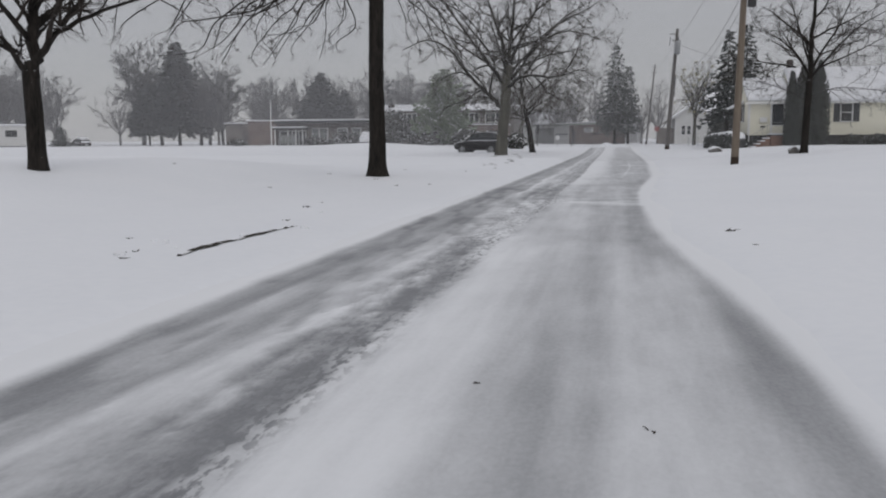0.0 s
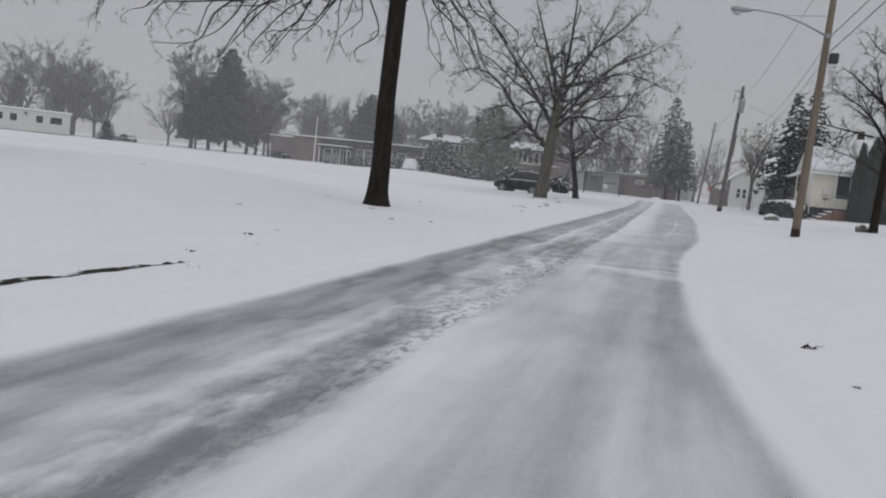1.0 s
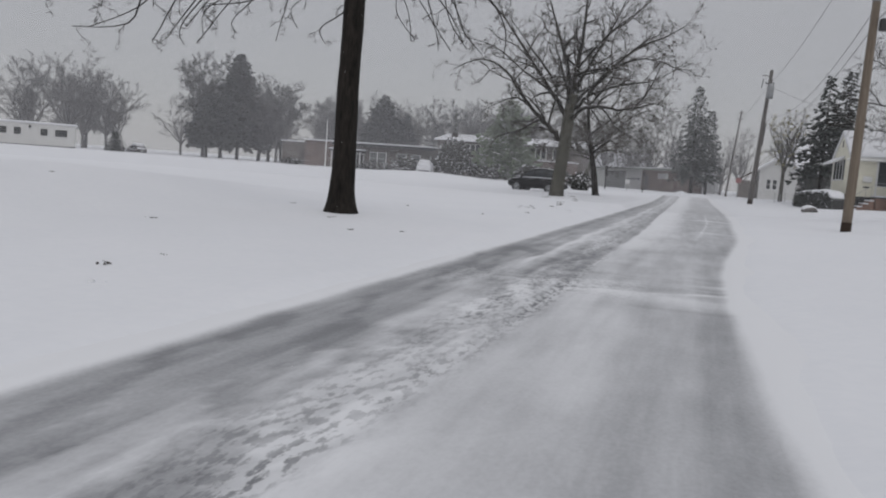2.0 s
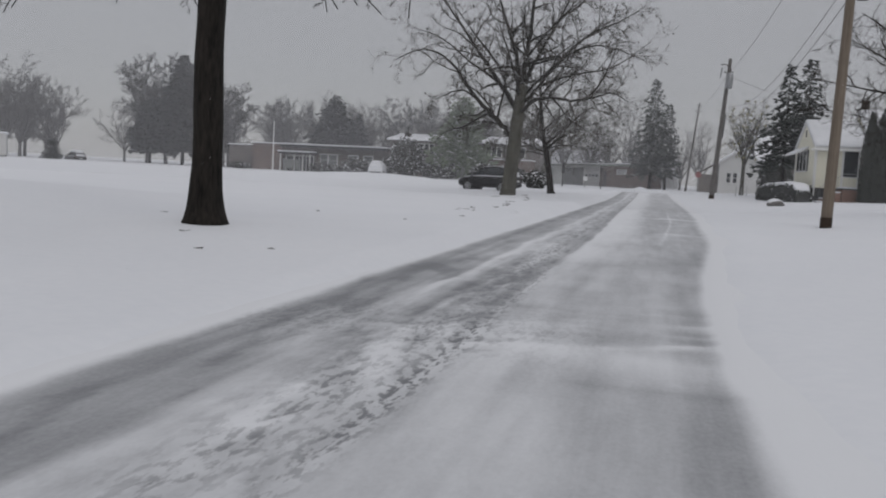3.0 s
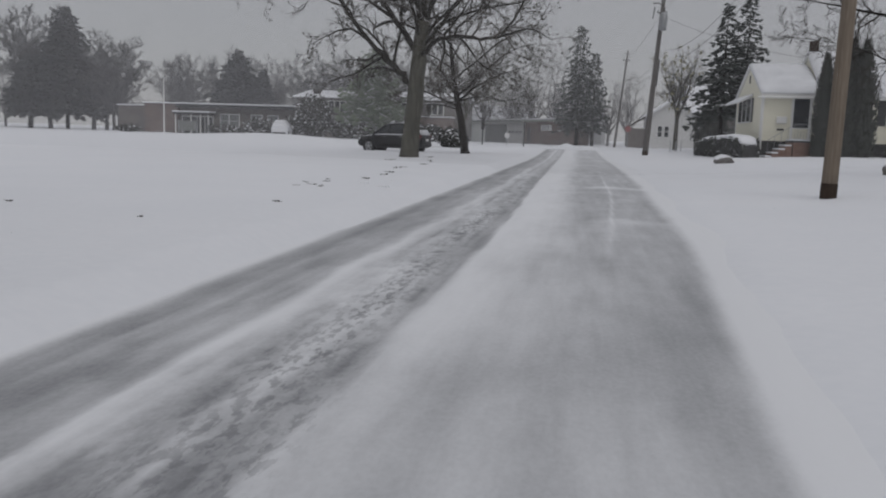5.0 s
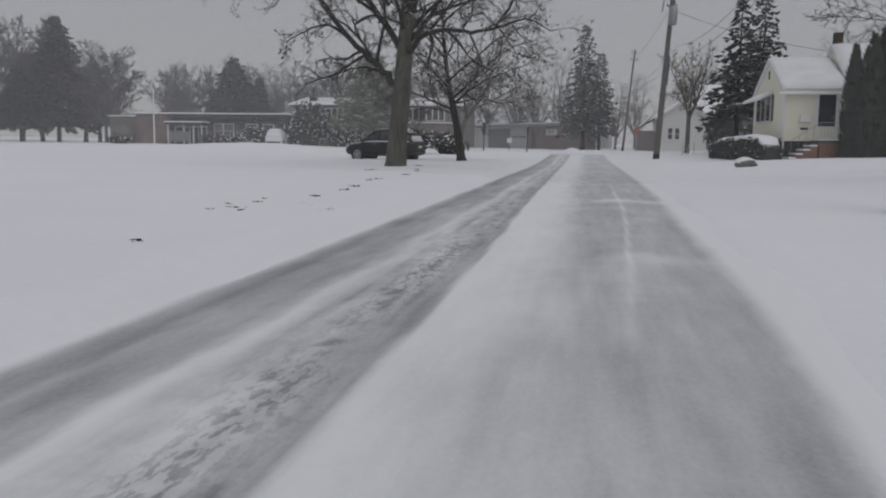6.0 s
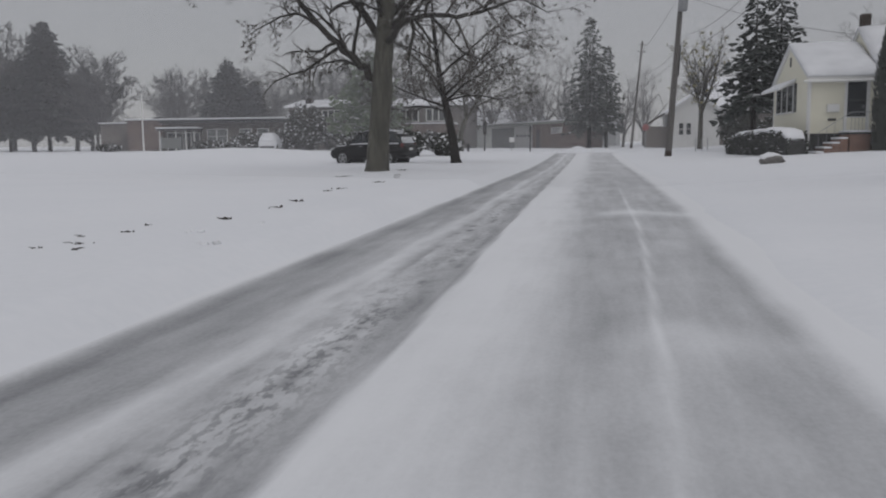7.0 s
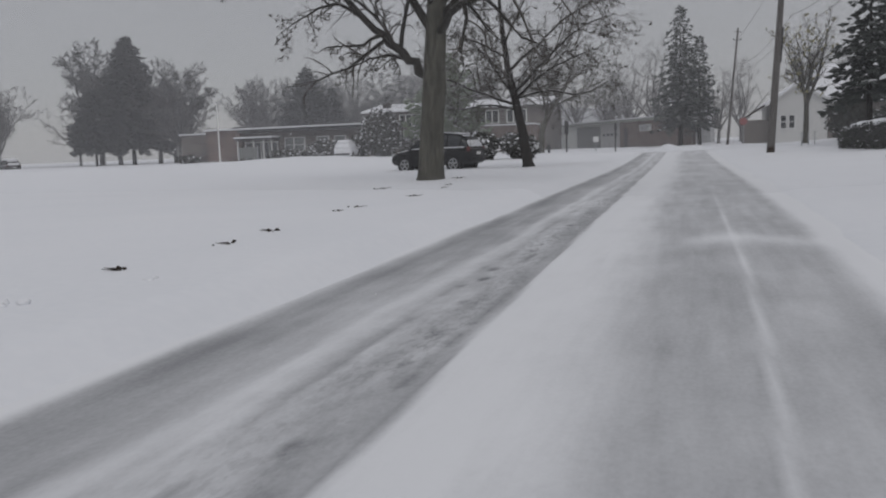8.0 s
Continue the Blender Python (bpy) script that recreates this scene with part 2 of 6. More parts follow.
def flake_haze_material(name, solid):
    """Thin ice, or an added haze sheet, that scatters light to both sides; solid is the share of light that it stops.
    """
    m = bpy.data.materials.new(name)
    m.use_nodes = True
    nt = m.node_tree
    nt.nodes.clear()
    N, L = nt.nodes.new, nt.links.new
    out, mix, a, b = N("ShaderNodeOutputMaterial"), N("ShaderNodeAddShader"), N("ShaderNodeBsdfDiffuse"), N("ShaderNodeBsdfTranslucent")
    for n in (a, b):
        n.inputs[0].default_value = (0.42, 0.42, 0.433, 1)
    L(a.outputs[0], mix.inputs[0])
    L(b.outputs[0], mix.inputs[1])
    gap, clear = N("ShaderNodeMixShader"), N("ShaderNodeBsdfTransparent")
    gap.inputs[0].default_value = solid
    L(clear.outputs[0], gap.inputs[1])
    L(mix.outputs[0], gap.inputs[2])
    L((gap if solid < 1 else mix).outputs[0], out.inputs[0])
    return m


FLAKE = flake_haze_material("snowflake", 1.0)
# barely opaque sheet material that stands in for distance haze
HAZE_SHEET = flake_haze_material("thin_haze_sheet", 0.052)


# ---- mesh helpers ----
class Mesh:
    def __init__(self):
        self.v, self.f, self.smooth = [], [], False

    def add(self, verts, faces):
        o = len(self.v)
        self.v.extend(tuple(p) for p in verts)
        self.f.extend(tuple(i + o for i in f) for f in faces)
        return self

    def box(self, x0, x1, y0, y1, z0, z1, bevel=0.0):
        b = min(bevel, (x1 - x0) / 3, (y1 - y0) / 3, (z1 - z0) / 3)
        if b <= 0:
            vs = [(x, y, z) for z in (z0, z1) for y in (y0, y1) for x in (x0, x1)]
            return self.add(vs, [(0, 2, 3, 1), (4, 5, 7, 6), (0, 1, 5, 4), (2, 6, 7, 3), (0, 4, 6, 2), (1, 3, 7, 5)])
        rings = []
        for z, i in ((z0, b), (z0 + b, 0), (z1 - b, 0), (z1, b)):
            rings.append([(x0 + i + b, y0 + i, z), (x1 - i - b, y0 + i, z), (x1 - i, y0 + i + b, z), (x1 - i, y1 - i - b, z),
                          (x1 - i - b, y1 - i, z), (x0 + i + b, y1 - i, z), (x0 + i, y1 - i - b, z), (x0 + i, y0 + i + b, z)])
        return self.loft(rings)

    def loft(self, rings, caps=True):
        n, o = len(rings[0]), len(self.v)
        for r in rings:
            self.v.extend(tuple(p) for p in r)
        for k in range(len(rings) - 1):
            for i in range(n):
                j = (i + 1) % n
                self.f.append((o + k * n + i, o + k * n + j, o + (k + 1) * n + j, o + (k + 1) * n + i))
        if caps:
            self.f.append(tuple(o + i for i in reversed(range(n))))
            self.f.append(tuple(o + (len(rings) - 1) * n + i for i in range(n)))
        return self

    def tube(self, pts, radii, sides=6, caps=True):
        pts = [Vector(p) for p in pts]
        rings, ref = [], None
        for i, p in enumerate(pts):
            d = (pts[min(i + 1, len(pts) - 1)] - pts[max(i - 1, 0)]).normalized()
            if ref is None:
                ref = d.orthogonal().normalized()
            ref = (ref - d * ref.dot(d)).normalized()
            s, r = d.cross(ref), radii[i]
            rings.append([p + (ref * math.cos(a) + s * math.sin(a)) * r for a in (2 * math.pi * k / sides for k in range(sides))])
        return self.loft(rings, caps)

    def prism(self, outline, axis, a, b):
        """An outline of (u, w) pairs drawn out along an axis from a to b."""
        put = {"x": lambda u, w, t: (t, u, w), "y": lambda u, w, t: (u, t, w), "z": lambda u, w, t: (u, w, t)}[axis]
        return self.loft([[put(u, w, a) for u, w in outline], [put(u, w, b) for u, w in outline]])

    def lump(self, c, r, rng, rough=0.25, n=7, m=5):
        ph = rng.uniform(0, 9)
        rings = []
        for k in range(1, m):
            t = math.pi * k / m
            ring = []
            for i in range(n):
                a = 2 * math.pi * i / n
                d = Vector((math.sin(t) * math.cos(a), math.sin(t) * math.sin(a), math.cos(t)))
                q = 1 + rough * noise.noise(d * 1.7 + Vector((ph, ph * 2, c[0])))
                ring.append((c[0] + d.x * r[0] * q, c[1] + d.y * r[1] * q, c[2] + d.z * r[2] * q))
            rings.append(ring)
        return self.loft(rings)


def part(name, mesh, mat, parent=None, label="", smooth_shade=False, at=None):
    d = bpy.data.meshes.new(name)
    d.from_pydata(mesh.v, [], mesh.f)
    d.update()
    d.materials.append(mat)
    if smooth_shade:
        d.polygons.foreach_set("use_smooth", [True] * len(d.polygons))
    ob = new(name, d)
    if at is not None:
        ob.matrix_basis = at
    if parent is not None:
        ob.parent = parent
    if label:
        tagged(ob, label)
    return ob


def thing(name, m, label, category, group="", kind=""):
    e = new(name)
    e.matrix_basis = m
    return tagged(e, label, category, group, kind)


# ---- ground and road ----
EDGE_Y = [-30, 5, 8, 10, 15, 19, 22, 25, 29, 33, 40, 50, 62, 85, 130]
EDGE_X = [1.05, 1.05, 0.8, 0.56, 0.44, 0.42, 0.55, 0.8, 1.18, 1.22, 1.42, 1.5, 1.45, 1.15, 1.1]
LEFT_EDGE = -3.0


_ey = np.arange(-60, 160, 0.25)
_ex = np.convolve(np.pad(np.interp(_ey, EDGE_Y, EDGE_X), 10, "edge"), np.ones(21) / 21, "valid")
EDGE_Y, EDGE_X = _ey, _ex


def base_z(y):
    return 0.5 * smooth(60, 108, y)


def ground_z(x, y):
    """Height of the snow on the lawns and, a little below the road's face, under the road."""
    right = np.interp(y, EDGE_Y, EDGE_X)
    rough = 0.035 * np.sin(x * 0.9 + y * 0.31) * np.sin(y * 0.53 - x * 0.2) + 0.02 * np.sin(x * 2.3 + 1.1 * y)
    left_h = 0.06 + 0.15 * smooth(14, 26, y) + 0.6 * base_z(y)
    left_h = left_h + 0.55 * np.exp(-(((x + 23) / 7.0) ** 2 + ((y - 80) / 5.0) ** 2))
    left_h = left_h + 0.1 * np.exp(-(((x + 6.2) / 1.6) ** 2 + ((y - 21.8) / 1.6) ** 2))
    left_h = left_h + 0.22 * smooth(-14, -40, x) * smooth(30, 60, y) * (1 - smooth(85, 105, y))
    left_h = left_h + 0.62 * smooth(-8.3, -12.0, x) * (1 - smooth(19, 34, y)) * smooth(2, 9, y)
    right_h = 0.06 + 0.64 * smooth(1.0, 13, x) * smooth(-5, 25, y) + base_z(y) * (1 - 0.7 * smooth(3, 9, x))
    rough = rough + 0.009 * np.sin(x * 3.1 + 0.7 * y) * np.sin(y * 2.3 - x) + 0.006 * np.sin(x * 5.3 - 1.9 * y) * np.sin(y * 4.1 + x)
    wob = 0.025 * np.sin(y * 0.9) + 0.008 * np.sin(y * 3.7 + 1)
    bl = smooth(LEFT_EDGE + 0.22 + wob, LEFT_EDGE - 0.5 + wob, x)
    br = smooth(right - 0.32 + wob, right + 0.52 + wob, x)
    end = smooth(86, 92, y)
    under = base_z(y) - 0.05
    side = np.where(x < -1, left_h, right_h)
    k = np.where(x < -1, bl, br)
    h = under + (side + rough * 0.6 - under) * np.maximum(k, end)
    pile = 0.35 * np.exp(-(((x + 1.0) / 1.6) ** 2 + ((y - 92) / 1.3) ** 2)) * (1 + 0.4 * np.sin(3 * x))
    return h + pile


def gz(x, y):
    return float(ground_z(np.float64(x), np.float64(y)))


def steps(*runs):
    out = []
    for a, b, d in runs:
        out.extend(np.arange(a, b, d))
    return np.array(sorted(set(round(float(v), 4) for v in out)))


def sheet(name, xs, ys, zs, mat):
    nx, ny = len(xs), len(ys)
    X, Y = np.meshgrid(xs, ys)
    co = np.stack([X, Y, zs], -1).reshape(-1, 3).astype(np.float32)
    i = (np.arange(ny - 1)[:, None] * nx + np.arange(nx - 1)[None, :]).ravel()
    quads = np.stack([i, i + 1, i + nx + 1, i + nx], -1).astype(np.int32)
    d = bpy.data.meshes.new(name)
    d.vertices.add(len(co))
    d.vertices.foreach_set("co", co.ravel())
    d.loops.add(quads.size)
    d.loops.foreach_set("vertex_index", quads.ravel())
    d.polygons.add(len(quads))
    d.polygons.foreach_set("loop_start", np.arange(0, quads.size, 4, dtype=np.int32))
    d.polygons.foreach_set("use_smooth", np.ones(len(quads), dtype=bool))
    d.update(calc_edges=True)
    d.validate()
    d.materials.append(mat)
    return new(name, d)


gx = steps((-900, -140, 60), (-140, -40, 5), (-40, -9, 1.0), (-9, -4, 0.25), (-4, -2.3, 0.06), (-2.3, 0, 0.3), (0, 2.6, 0.06),
           (2.6, 9, 0.3), (9, 40, 1.0), (40, 140, 10), (140, 961, 60))
gy = steps((-400, -20, 40), (-20, 0, 1.0), (0, 45, 0.16), (45, 110, 0.6), (110, 200, 6), (200, 1400, 60))
GX, GY = np.meshgrid(gx, gy)
ground = sheet("ground", gx, gy, ground_z(GX, GY), SNOW)
tagged(ground, "smooth deep snow covering the lawns and banks", "ground", kind="structure")


def fractal(x, y, seed):
    return np.array([noise.fractal(Vector((a, b, seed)), 0.9, 2.0, 4) for a, b in zip(x.ravel(), y.ravel())]).reshape(x.shape)


def road_cover(x, y):
    """Thickness of blown snow on the asphalt, 0 bare to 1 white: drifts and wheel tracks along the road."""
    wob = 0.03 * np.sin(y * 0.21) + 0.02 * np.sin(y * 0.83 + 1.0)
    u = x - wob
    right = np.interp(y, EDGE_Y, EDGE_X)

    def bell(v, c0, w):
        return np.exp(-((v - c0) / w) ** 2)
    early = 1 - smooth(9, 12, y)
    mid = smooth(9, 12, y) * (1 - smooth(16, 19, y))
    turn = smooth(16, 19, y) * (1 - smooth(21, 24.5, y))
    late = smooth(21, 24.5, y)
    c = 0.42 + 0.04 * late - 0.06 * smooth(-2.0, -2.4, u) + 0 * x
    c = c - (0.30 - 0.05 * late) * bell(u, -2.8, 0.16) - 0.16 * (late + turn) * bell(u, -2.5, 0.3) - mid * (0.06 * bell(u, -2.4, 0.3) + 0.13 * smooth(-1.85, -2.05, u)) - 0.08 * turn * smooth(-1.85, -2.2, u)
    # near stretch
    c = c + early * (0.34 * bell(u, -2.15 + 0.12 * (y - 3.7), 0.13) - 0.38 * smooth(-1.98, -1.85, u) * (1 - smooth(-1.52, -1.36, u)) - 0.06 * smooth(-1.3, -1.5, u) + 0.34 * smooth(-1.46, -1.34, u) * (1 - smooth(-1.0, -0.45, u))
                     - 0.06 * bell(u, -0.32, 0.2) + 0.08 * smooth(-0.15, 0.0, u) * (1 - smooth(0.35, 0.55, u)) - 0.1 * smooth(0.45, 0.65, u))
    c = c - 0.12 * early * bell(u, -2.1 + 0.05 * (y - 5), 0.06)
    # middle stretch: trodden lumps, a paler crown and a bluish worn patch
    c = c - 0.07 * mid * smooth(-1.9, -2.1, u) + mid * (0.14 * bell(u, -1.76, 0.16) - 0.12 * bell(u, -1.42, 0.1) + 0.1 * smooth(-1.25, -1.0, u) * (1 - smooth(-0.6, -0.3, u)) - 0.14 * smooth(-0.35, -0.2, u) * (1 - smooth(15.4, 15.8, y)))
    c = c + smooth(-0.7, -0.3, x) * (0.26 * bell(y, 16.15, 0.3) - 0.18 * bell(y, 15.62, 0.1)) + smooth(-2.0, -1.8, x) * ((0.28 + 0.14 * np.sin(5 * x + 1) + 0.08 * np.sin(13 * x)) * bell(y, 16.9 + 0.44 * x + 0.05 * np.sin(4 * x), 0.09) - (0.2 + 0.12 * np.sin(6 * x + 2)) * (1 - smooth(-0.6, -0.2, x)) * bell(y, 17.12 + 0.44 * x, 0.08))
    c = c + 0.26 * bell(y, 16.45, 0.28) * smooth(-1.2, -0.7, x)
    c = c + smooth(-0.1, 0.2, x) * (0.26 * bell(y, 17.0, 0.1) + 0.26 * bell(y, 17.45, 0.09) + 0.2 * bell(y, 17.9, 0.12)) - 0.22 * bell(y, 17.3, 0.8) * bell(u, -2.0, 0.5)
    edge = np.interp(y, [20, 24, 27.5, 33, 36, 42, 62], [-1.34, -1.28, -1.23, -1.25, -1.3, -1.36, -1.45]) + 0.012 * np.sin(y * 2.3)
    # far stretch: two bare wheel lanes, a thin white line and the ridge between the lanes
    c = c + (turn + late) * ((0.42 - 0.22 * smooth(25, 30, y)) * bell(u, -2.1 + 0.03 * np.sin(y * 1.9), 0.06 + 0.01 * late) + 0.2 * late * bell(u, -1.78, 0.17) - (0.30 - 0.09 * late) * smooth(-1.98, -1.9, u) * (1 - smooth(edge - 0.03, edge + 0.02, x)))
    c = c + 0.14 * turn * bell(u, -0.65, 0.16) * bell(y, 20.1, 0.7)
    far = smooth(23, 30, y)
    c = c + (0.28 * late + 0.15 * far) * smooth(edge - 0.1 + 0.07 * far, edge + 0.1 - 0.07 * far, x) * (1 - smooth(-1.05 + 0.1 * far, -0.65 + 0.35 * far, u))
    c = c - 0.09 * late * smooth(-0.6, -0.1, u) - 0.05 * early * smooth(-1.0, -0.6, u)
    thin = np.interp(y, [25, 27, 29, 32.5, 35, 38, 60], [-0.06, 0.02, 0.12, 0.25, 0.33, 0.41, 0.43]) + 0.006 * np.sin(y * 1.3)
    c = c + (0.14 + 0.18 * smooth(29, 32, y)) * bell(x, thin, 0.03) * smooth(25, 30, y) * (1 - smooth(40, 52, y))
    c = c + (0.3 * bell(y, 39.8 + 0.25 * np.sin(x * 4), 0.5) + 0.1 * bell(y, 31.0 + 0.2 * np.sin(x * 5), 0.35)) * smooth(-0.3, 0.2, x)
    c = c + 0.3 * (1 - smooth(16, 21, y)) * (0.44 - c) + 0.07 * mid * smooth(-1.85, -2.1, u)
    c = c - 0.16 * bell(x, right - 0.22, 0.17) * (1 - 0.5 * early) * (1 - 0.5 * smooth(24, 30, y))
    c = c + 0.1 * smooth(45, 80, y) + 0.1 * bell(y, 22.5, 3.0) * smooth(-0.8, -1.3, u)
    c = c + 0.9 * smooth(right - 0.13 - 0.2 * smooth(22, 34, y), right + 0.1, x) + 0.9 * smooth(LEFT_EDGE + 0.1, LEFT_EDGE - 0.1, x)
    return c


rx = steps((-3.5, 2.2, 0.05))
ry = steps((-25, 1.5, 0.8), (1.5, 46, 0.09), (46, 95, 0.6))
RX, RY = np.meshgrid(rx, ry)
cov = road_cover(RX, RY)
fn = fractal(RX * 1.4, RY * 0.35, 3.0)
lum = 0.55 * fractal(RX * 7.0, RY * 4.2, 8.0) + 0.7 * fractal(RX * 6.5, RY * 1.1, 14.0)
cov = cov + 0.1 * fn
drift = fractal(RX * 0.9, RY * 2.0, 21.0)
cov = cov + 0.2 * drift * np.exp(-((RY - 17.6) / 1.6) ** 2) * smooth(-2.2, -1.4, RX)
cov = cov + (0.2 - 0.1 * smooth(16, 22, RY)) * fractal(RX * 2.4 + RY * 0.04, RY * 0.13, 33.0) * smooth(-2.9, -2.2, RX) + 0.1 * fractal(RX * 0.8 - RY * 0.15, RY * 0.5, 35.0)
cov = cov + 0.2 * fractal(RX * 5.5, RY * 0.42, 51.0) * smooth(-1.15, -1.4, RX) * (1 - 0.5 * smooth(24, 32, RY))
# torn white flakes of crust and bare oblique strips in the near lanes
torn = smooth(0.12, 0.3, fractal(RX * 3.2, RY * 1.0, 61.0))
bare = smooth(0.1, 0.32, fractal(RX * 3.0 + RY * 0.5, RY * 0.75, 72.0))
near_lane = smooth(-1.2, -1.4, RX) * (1 - smooth(20, 27, RY))
cov = cov + 0.3 * torn * np.exp(-((RX + 1.66) / 0.34) ** 2) * (1 - smooth(18, 26, RY)) - 0.16 * bare * near_lane
spots_at = random.Random(12)
for _ in range(22):
    sx, sy, sr = -1.72 + spots_at.gauss(0, 0.1), spots_at.uniform(26, 42), spots_at.uniform(0.022, 0.045)
    cov = cov - 0.5 * np.exp(-((RX - sx) / sr) ** 2 - ((RY - sy) / (sr * 2.2)) ** 2)
for gx_, gw in ((-1.88, 0.022), (-1.58, 0.03), (-1.42, 0.02)):
    broken = smooth(-0.05, 0.25, fractal(RX * 1.5, RY * 0.9, 80.0 + 9 * gx_))
    cov = cov - 0.26 * broken * np.exp(-((RX - gx_ - 0.02 * np.sin(RY * 0.6)) / gw) ** 2) * smooth(17, 22, RY) * (1 - smooth(36, 46, RY))
track = np.exp(-((RX + 1.75) / 0.35) ** 2)
rz = base_z(RY) + 0.022 * np.clip(cov, 0, 1.2) + 0.010 * lum * track * (1 - 0.7 * smooth(22, 30, RY)) + 0.003 * lum - 0.012 * np.exp(-((RX + 1.35) / 0.05) ** 2)
cov = cov + (0.24 - 0.1 * smooth(22, 30, RY)) * lum * track + 0.04 * lum
road = sheet("road", rx, ry, rz, ROAD)
att = road.data.attributes.new("cover", "FLOAT", "POINT")
att.data.foreach_set("value", cov.ravel().astype(np.float32))
lanes = np.exp(-((RX + 1.62) / 0.26) ** 2) * (0.38 + 0.45 * np.exp(-((RY - 13.5) / 3.5) ** 2) - 0.1 * smooth(24, 32, RY))
lanes = lanes + 0.35 * np.exp(-((RX + 1.6 + 0.03 * np.sin(RY * 0.7)) / 0.13) ** 2) * smooth(20, 25, RY)
crumble = np.exp(-((RX + 1.44 - 0.12 * smooth(10, 15, RY)) / 0.07) ** 2) * (1 - smooth(20, 24, RY)) * (0.9 + 0.3 * np.sin(RY * 0.9))
crust = (lanes + crumble + 0.35 * np.exp(-((RY - 17.0) / 1.0) ** 2) * (RX < -0.2)) * (0.6 + 0.8 * fn)
att = road.data.attributes.new("crust", "FLOAT", "POINT")
att.data.foreach_set("value", np.clip(crust, 0, 1.2).ravel().astype(np.float32))
tagged(road, "narrow asphalt road dusted with wind-blown snow and tyre tracks", "road", kind="structure")


# ---- trees ----
UP = Vector((0, 0, 1))


def turned(d, angle, spin):
    """d tilted by angle, towards the side given by spin."""
    o = d.orthogonal().normalized()
    s = d.cross(o)
    return (d * math.cos(angle) + (o * math.cos(spin) + s * math.sin(spin)) * math.sin(angle)).normalized()


class Tree:
    """Grows limbs into a trunk mesh and a crown mesh."""

    def __init__(self, seed, kids=(9, 7, 5), lift=(0.06, 0.04, 0.0), wiggle=0.16, thin=0.008, shrink=0.55, angle=(0.5, 1.0), gap=0.2, flat=0):
        self.flat, self.crook = flat, 0
        self.rng = random.Random(seed)
        self.trunk, self.bough, self.crown = Mesh(), Mesh(), Mesh()
        self.kids, self.lift, self.wiggle, self.thin = kids, lift, wiggle, thin
        self.shrink, self.angle, self.gap = shrink, angle, gap

    def limb(self, pts, radii, level=0, sides=7, length=None):
        """A limb along given points, with its own side branches."""
        fine = []
        fr = []
        pv = [Vector(p) for p in pts]
        for i in range(len(pv) - 1):
            a, b = pv[i], pv[i + 1]
            p0, p3 = pv[max(i - 1, 0)], pv[min(i + 2, len(pv) - 1)]
            for k in range(4):
                t = k / 4
                fine.append(0.5 * (2 * a + (b - p0) * t + (2 * p0 - 5 * a + 4 * b - p3) * t * t + (3 * a - p0 - 3 * b + p3) * t ** 3))
                fr.append(radii[i] + (radii[i + 1] - radii[i]) * t)
        fine.append(pv[-1])
        fr.append(radii[-1])
        fine = [p + Vector((self.rng.gauss(0, 1), self.rng.gauss(0, 1), self.rng.gauss(0, 1))) * min(0.05, r * 0.3) if 0 < i < len(fine) - 1 else p for i, (p, r) in enumerate(zip(fine, fr))]
        self.bough.tube(fine, fr, sides)
        total = sum((fine[i + 1] - fine[i]).length for i in range(len(fine) - 1))
        self.sprout(fine, fr, length or total, level)
        return fine, fr

    def sprout(self, pts, radii, length, level):
        if level >= len(self.kids):
            return
        rng = self.rng
        n = max(2, int(self.kids[level] * rng.uniform(0.8, 1.2)))
        for k in range(n):
            t = self.gap + (1 - self.gap) * (k + rng.random()) / n
            t = min(t, 0.999)
            i = int(t * (len(pts) - 1))
            f = t * (len(pts) - 1) - i
            p = pts[i].lerp(pts[min(i + 1, len(pts) - 1)], f)
            d = (pts[min(i + 1, len(pts) - 1)] - pts[i])
            if d.length < 1e-5:
                continue
            d.normalize()
            r = radii[i] * 0.62
            q = turned(d, rng.uniform(*self.angle), rng.uniform(0, 6.283))
            self.grow(p, q, length * self.shrink * rng.uniform(0.6, 1.15) * (1.1 - 0.5 * t), r, level + 1)

    def twiglets(self, p, d, length):
        """A spray of the finest twigs, each one tapering blade."""
        rng = self.rng
        for _ in range(self.flat):
            q = (d + Vector((rng.gauss(0, 1), rng.gauss(0, 1), rng.gauss(0, 1))) * 0.45).normalized()
            w = q.cross(Vector((rng.gauss(0, 1), rng.gauss(0, 1), rng.gauss(0, 1)))).normalized() * self.thin * 0.65
            self.crown.add([p - w, p + w, p + q * length * rng.uniform(0.9, 1.9)], [(0, 1, 2)])

    def grow(self, p, d, length, r, level):
        rng = self.rng
        if self.flat and level >= len(self.kids):
            return self.twiglets(p, d, length)
        n = 6 if level <= 1 else (5 if level == 2 else 4)
        if self.crook:
            n = self.crook - level
        elif self.flat:
            n = 2
        elif level >= 3:
            n = 3
        pts, rad = [p.copy()], [max(r, self.thin)]
        step = length / n
        lift = self.lift[min(level, len(self.lift) - 1)]
        for k in range(n):
            d = (d + Vector((rng.gauss(0, 1), rng.gauss(0, 1), rng.gauss(0, 1))) * self.wiggle + UP * lift).normalized()
            p = p + d * step
            pts.append(p.copy())
            rad.append(max(self.thin * 0.6, r * (1 - 0.8 * (k + 1) / n)))
        (self.bough if level <= 1 and r > 0.05 else self.crown).tube(pts, rad, 5 if level <= 1 else 3, caps=False)
        self.sprout(pts, rad, length, level)

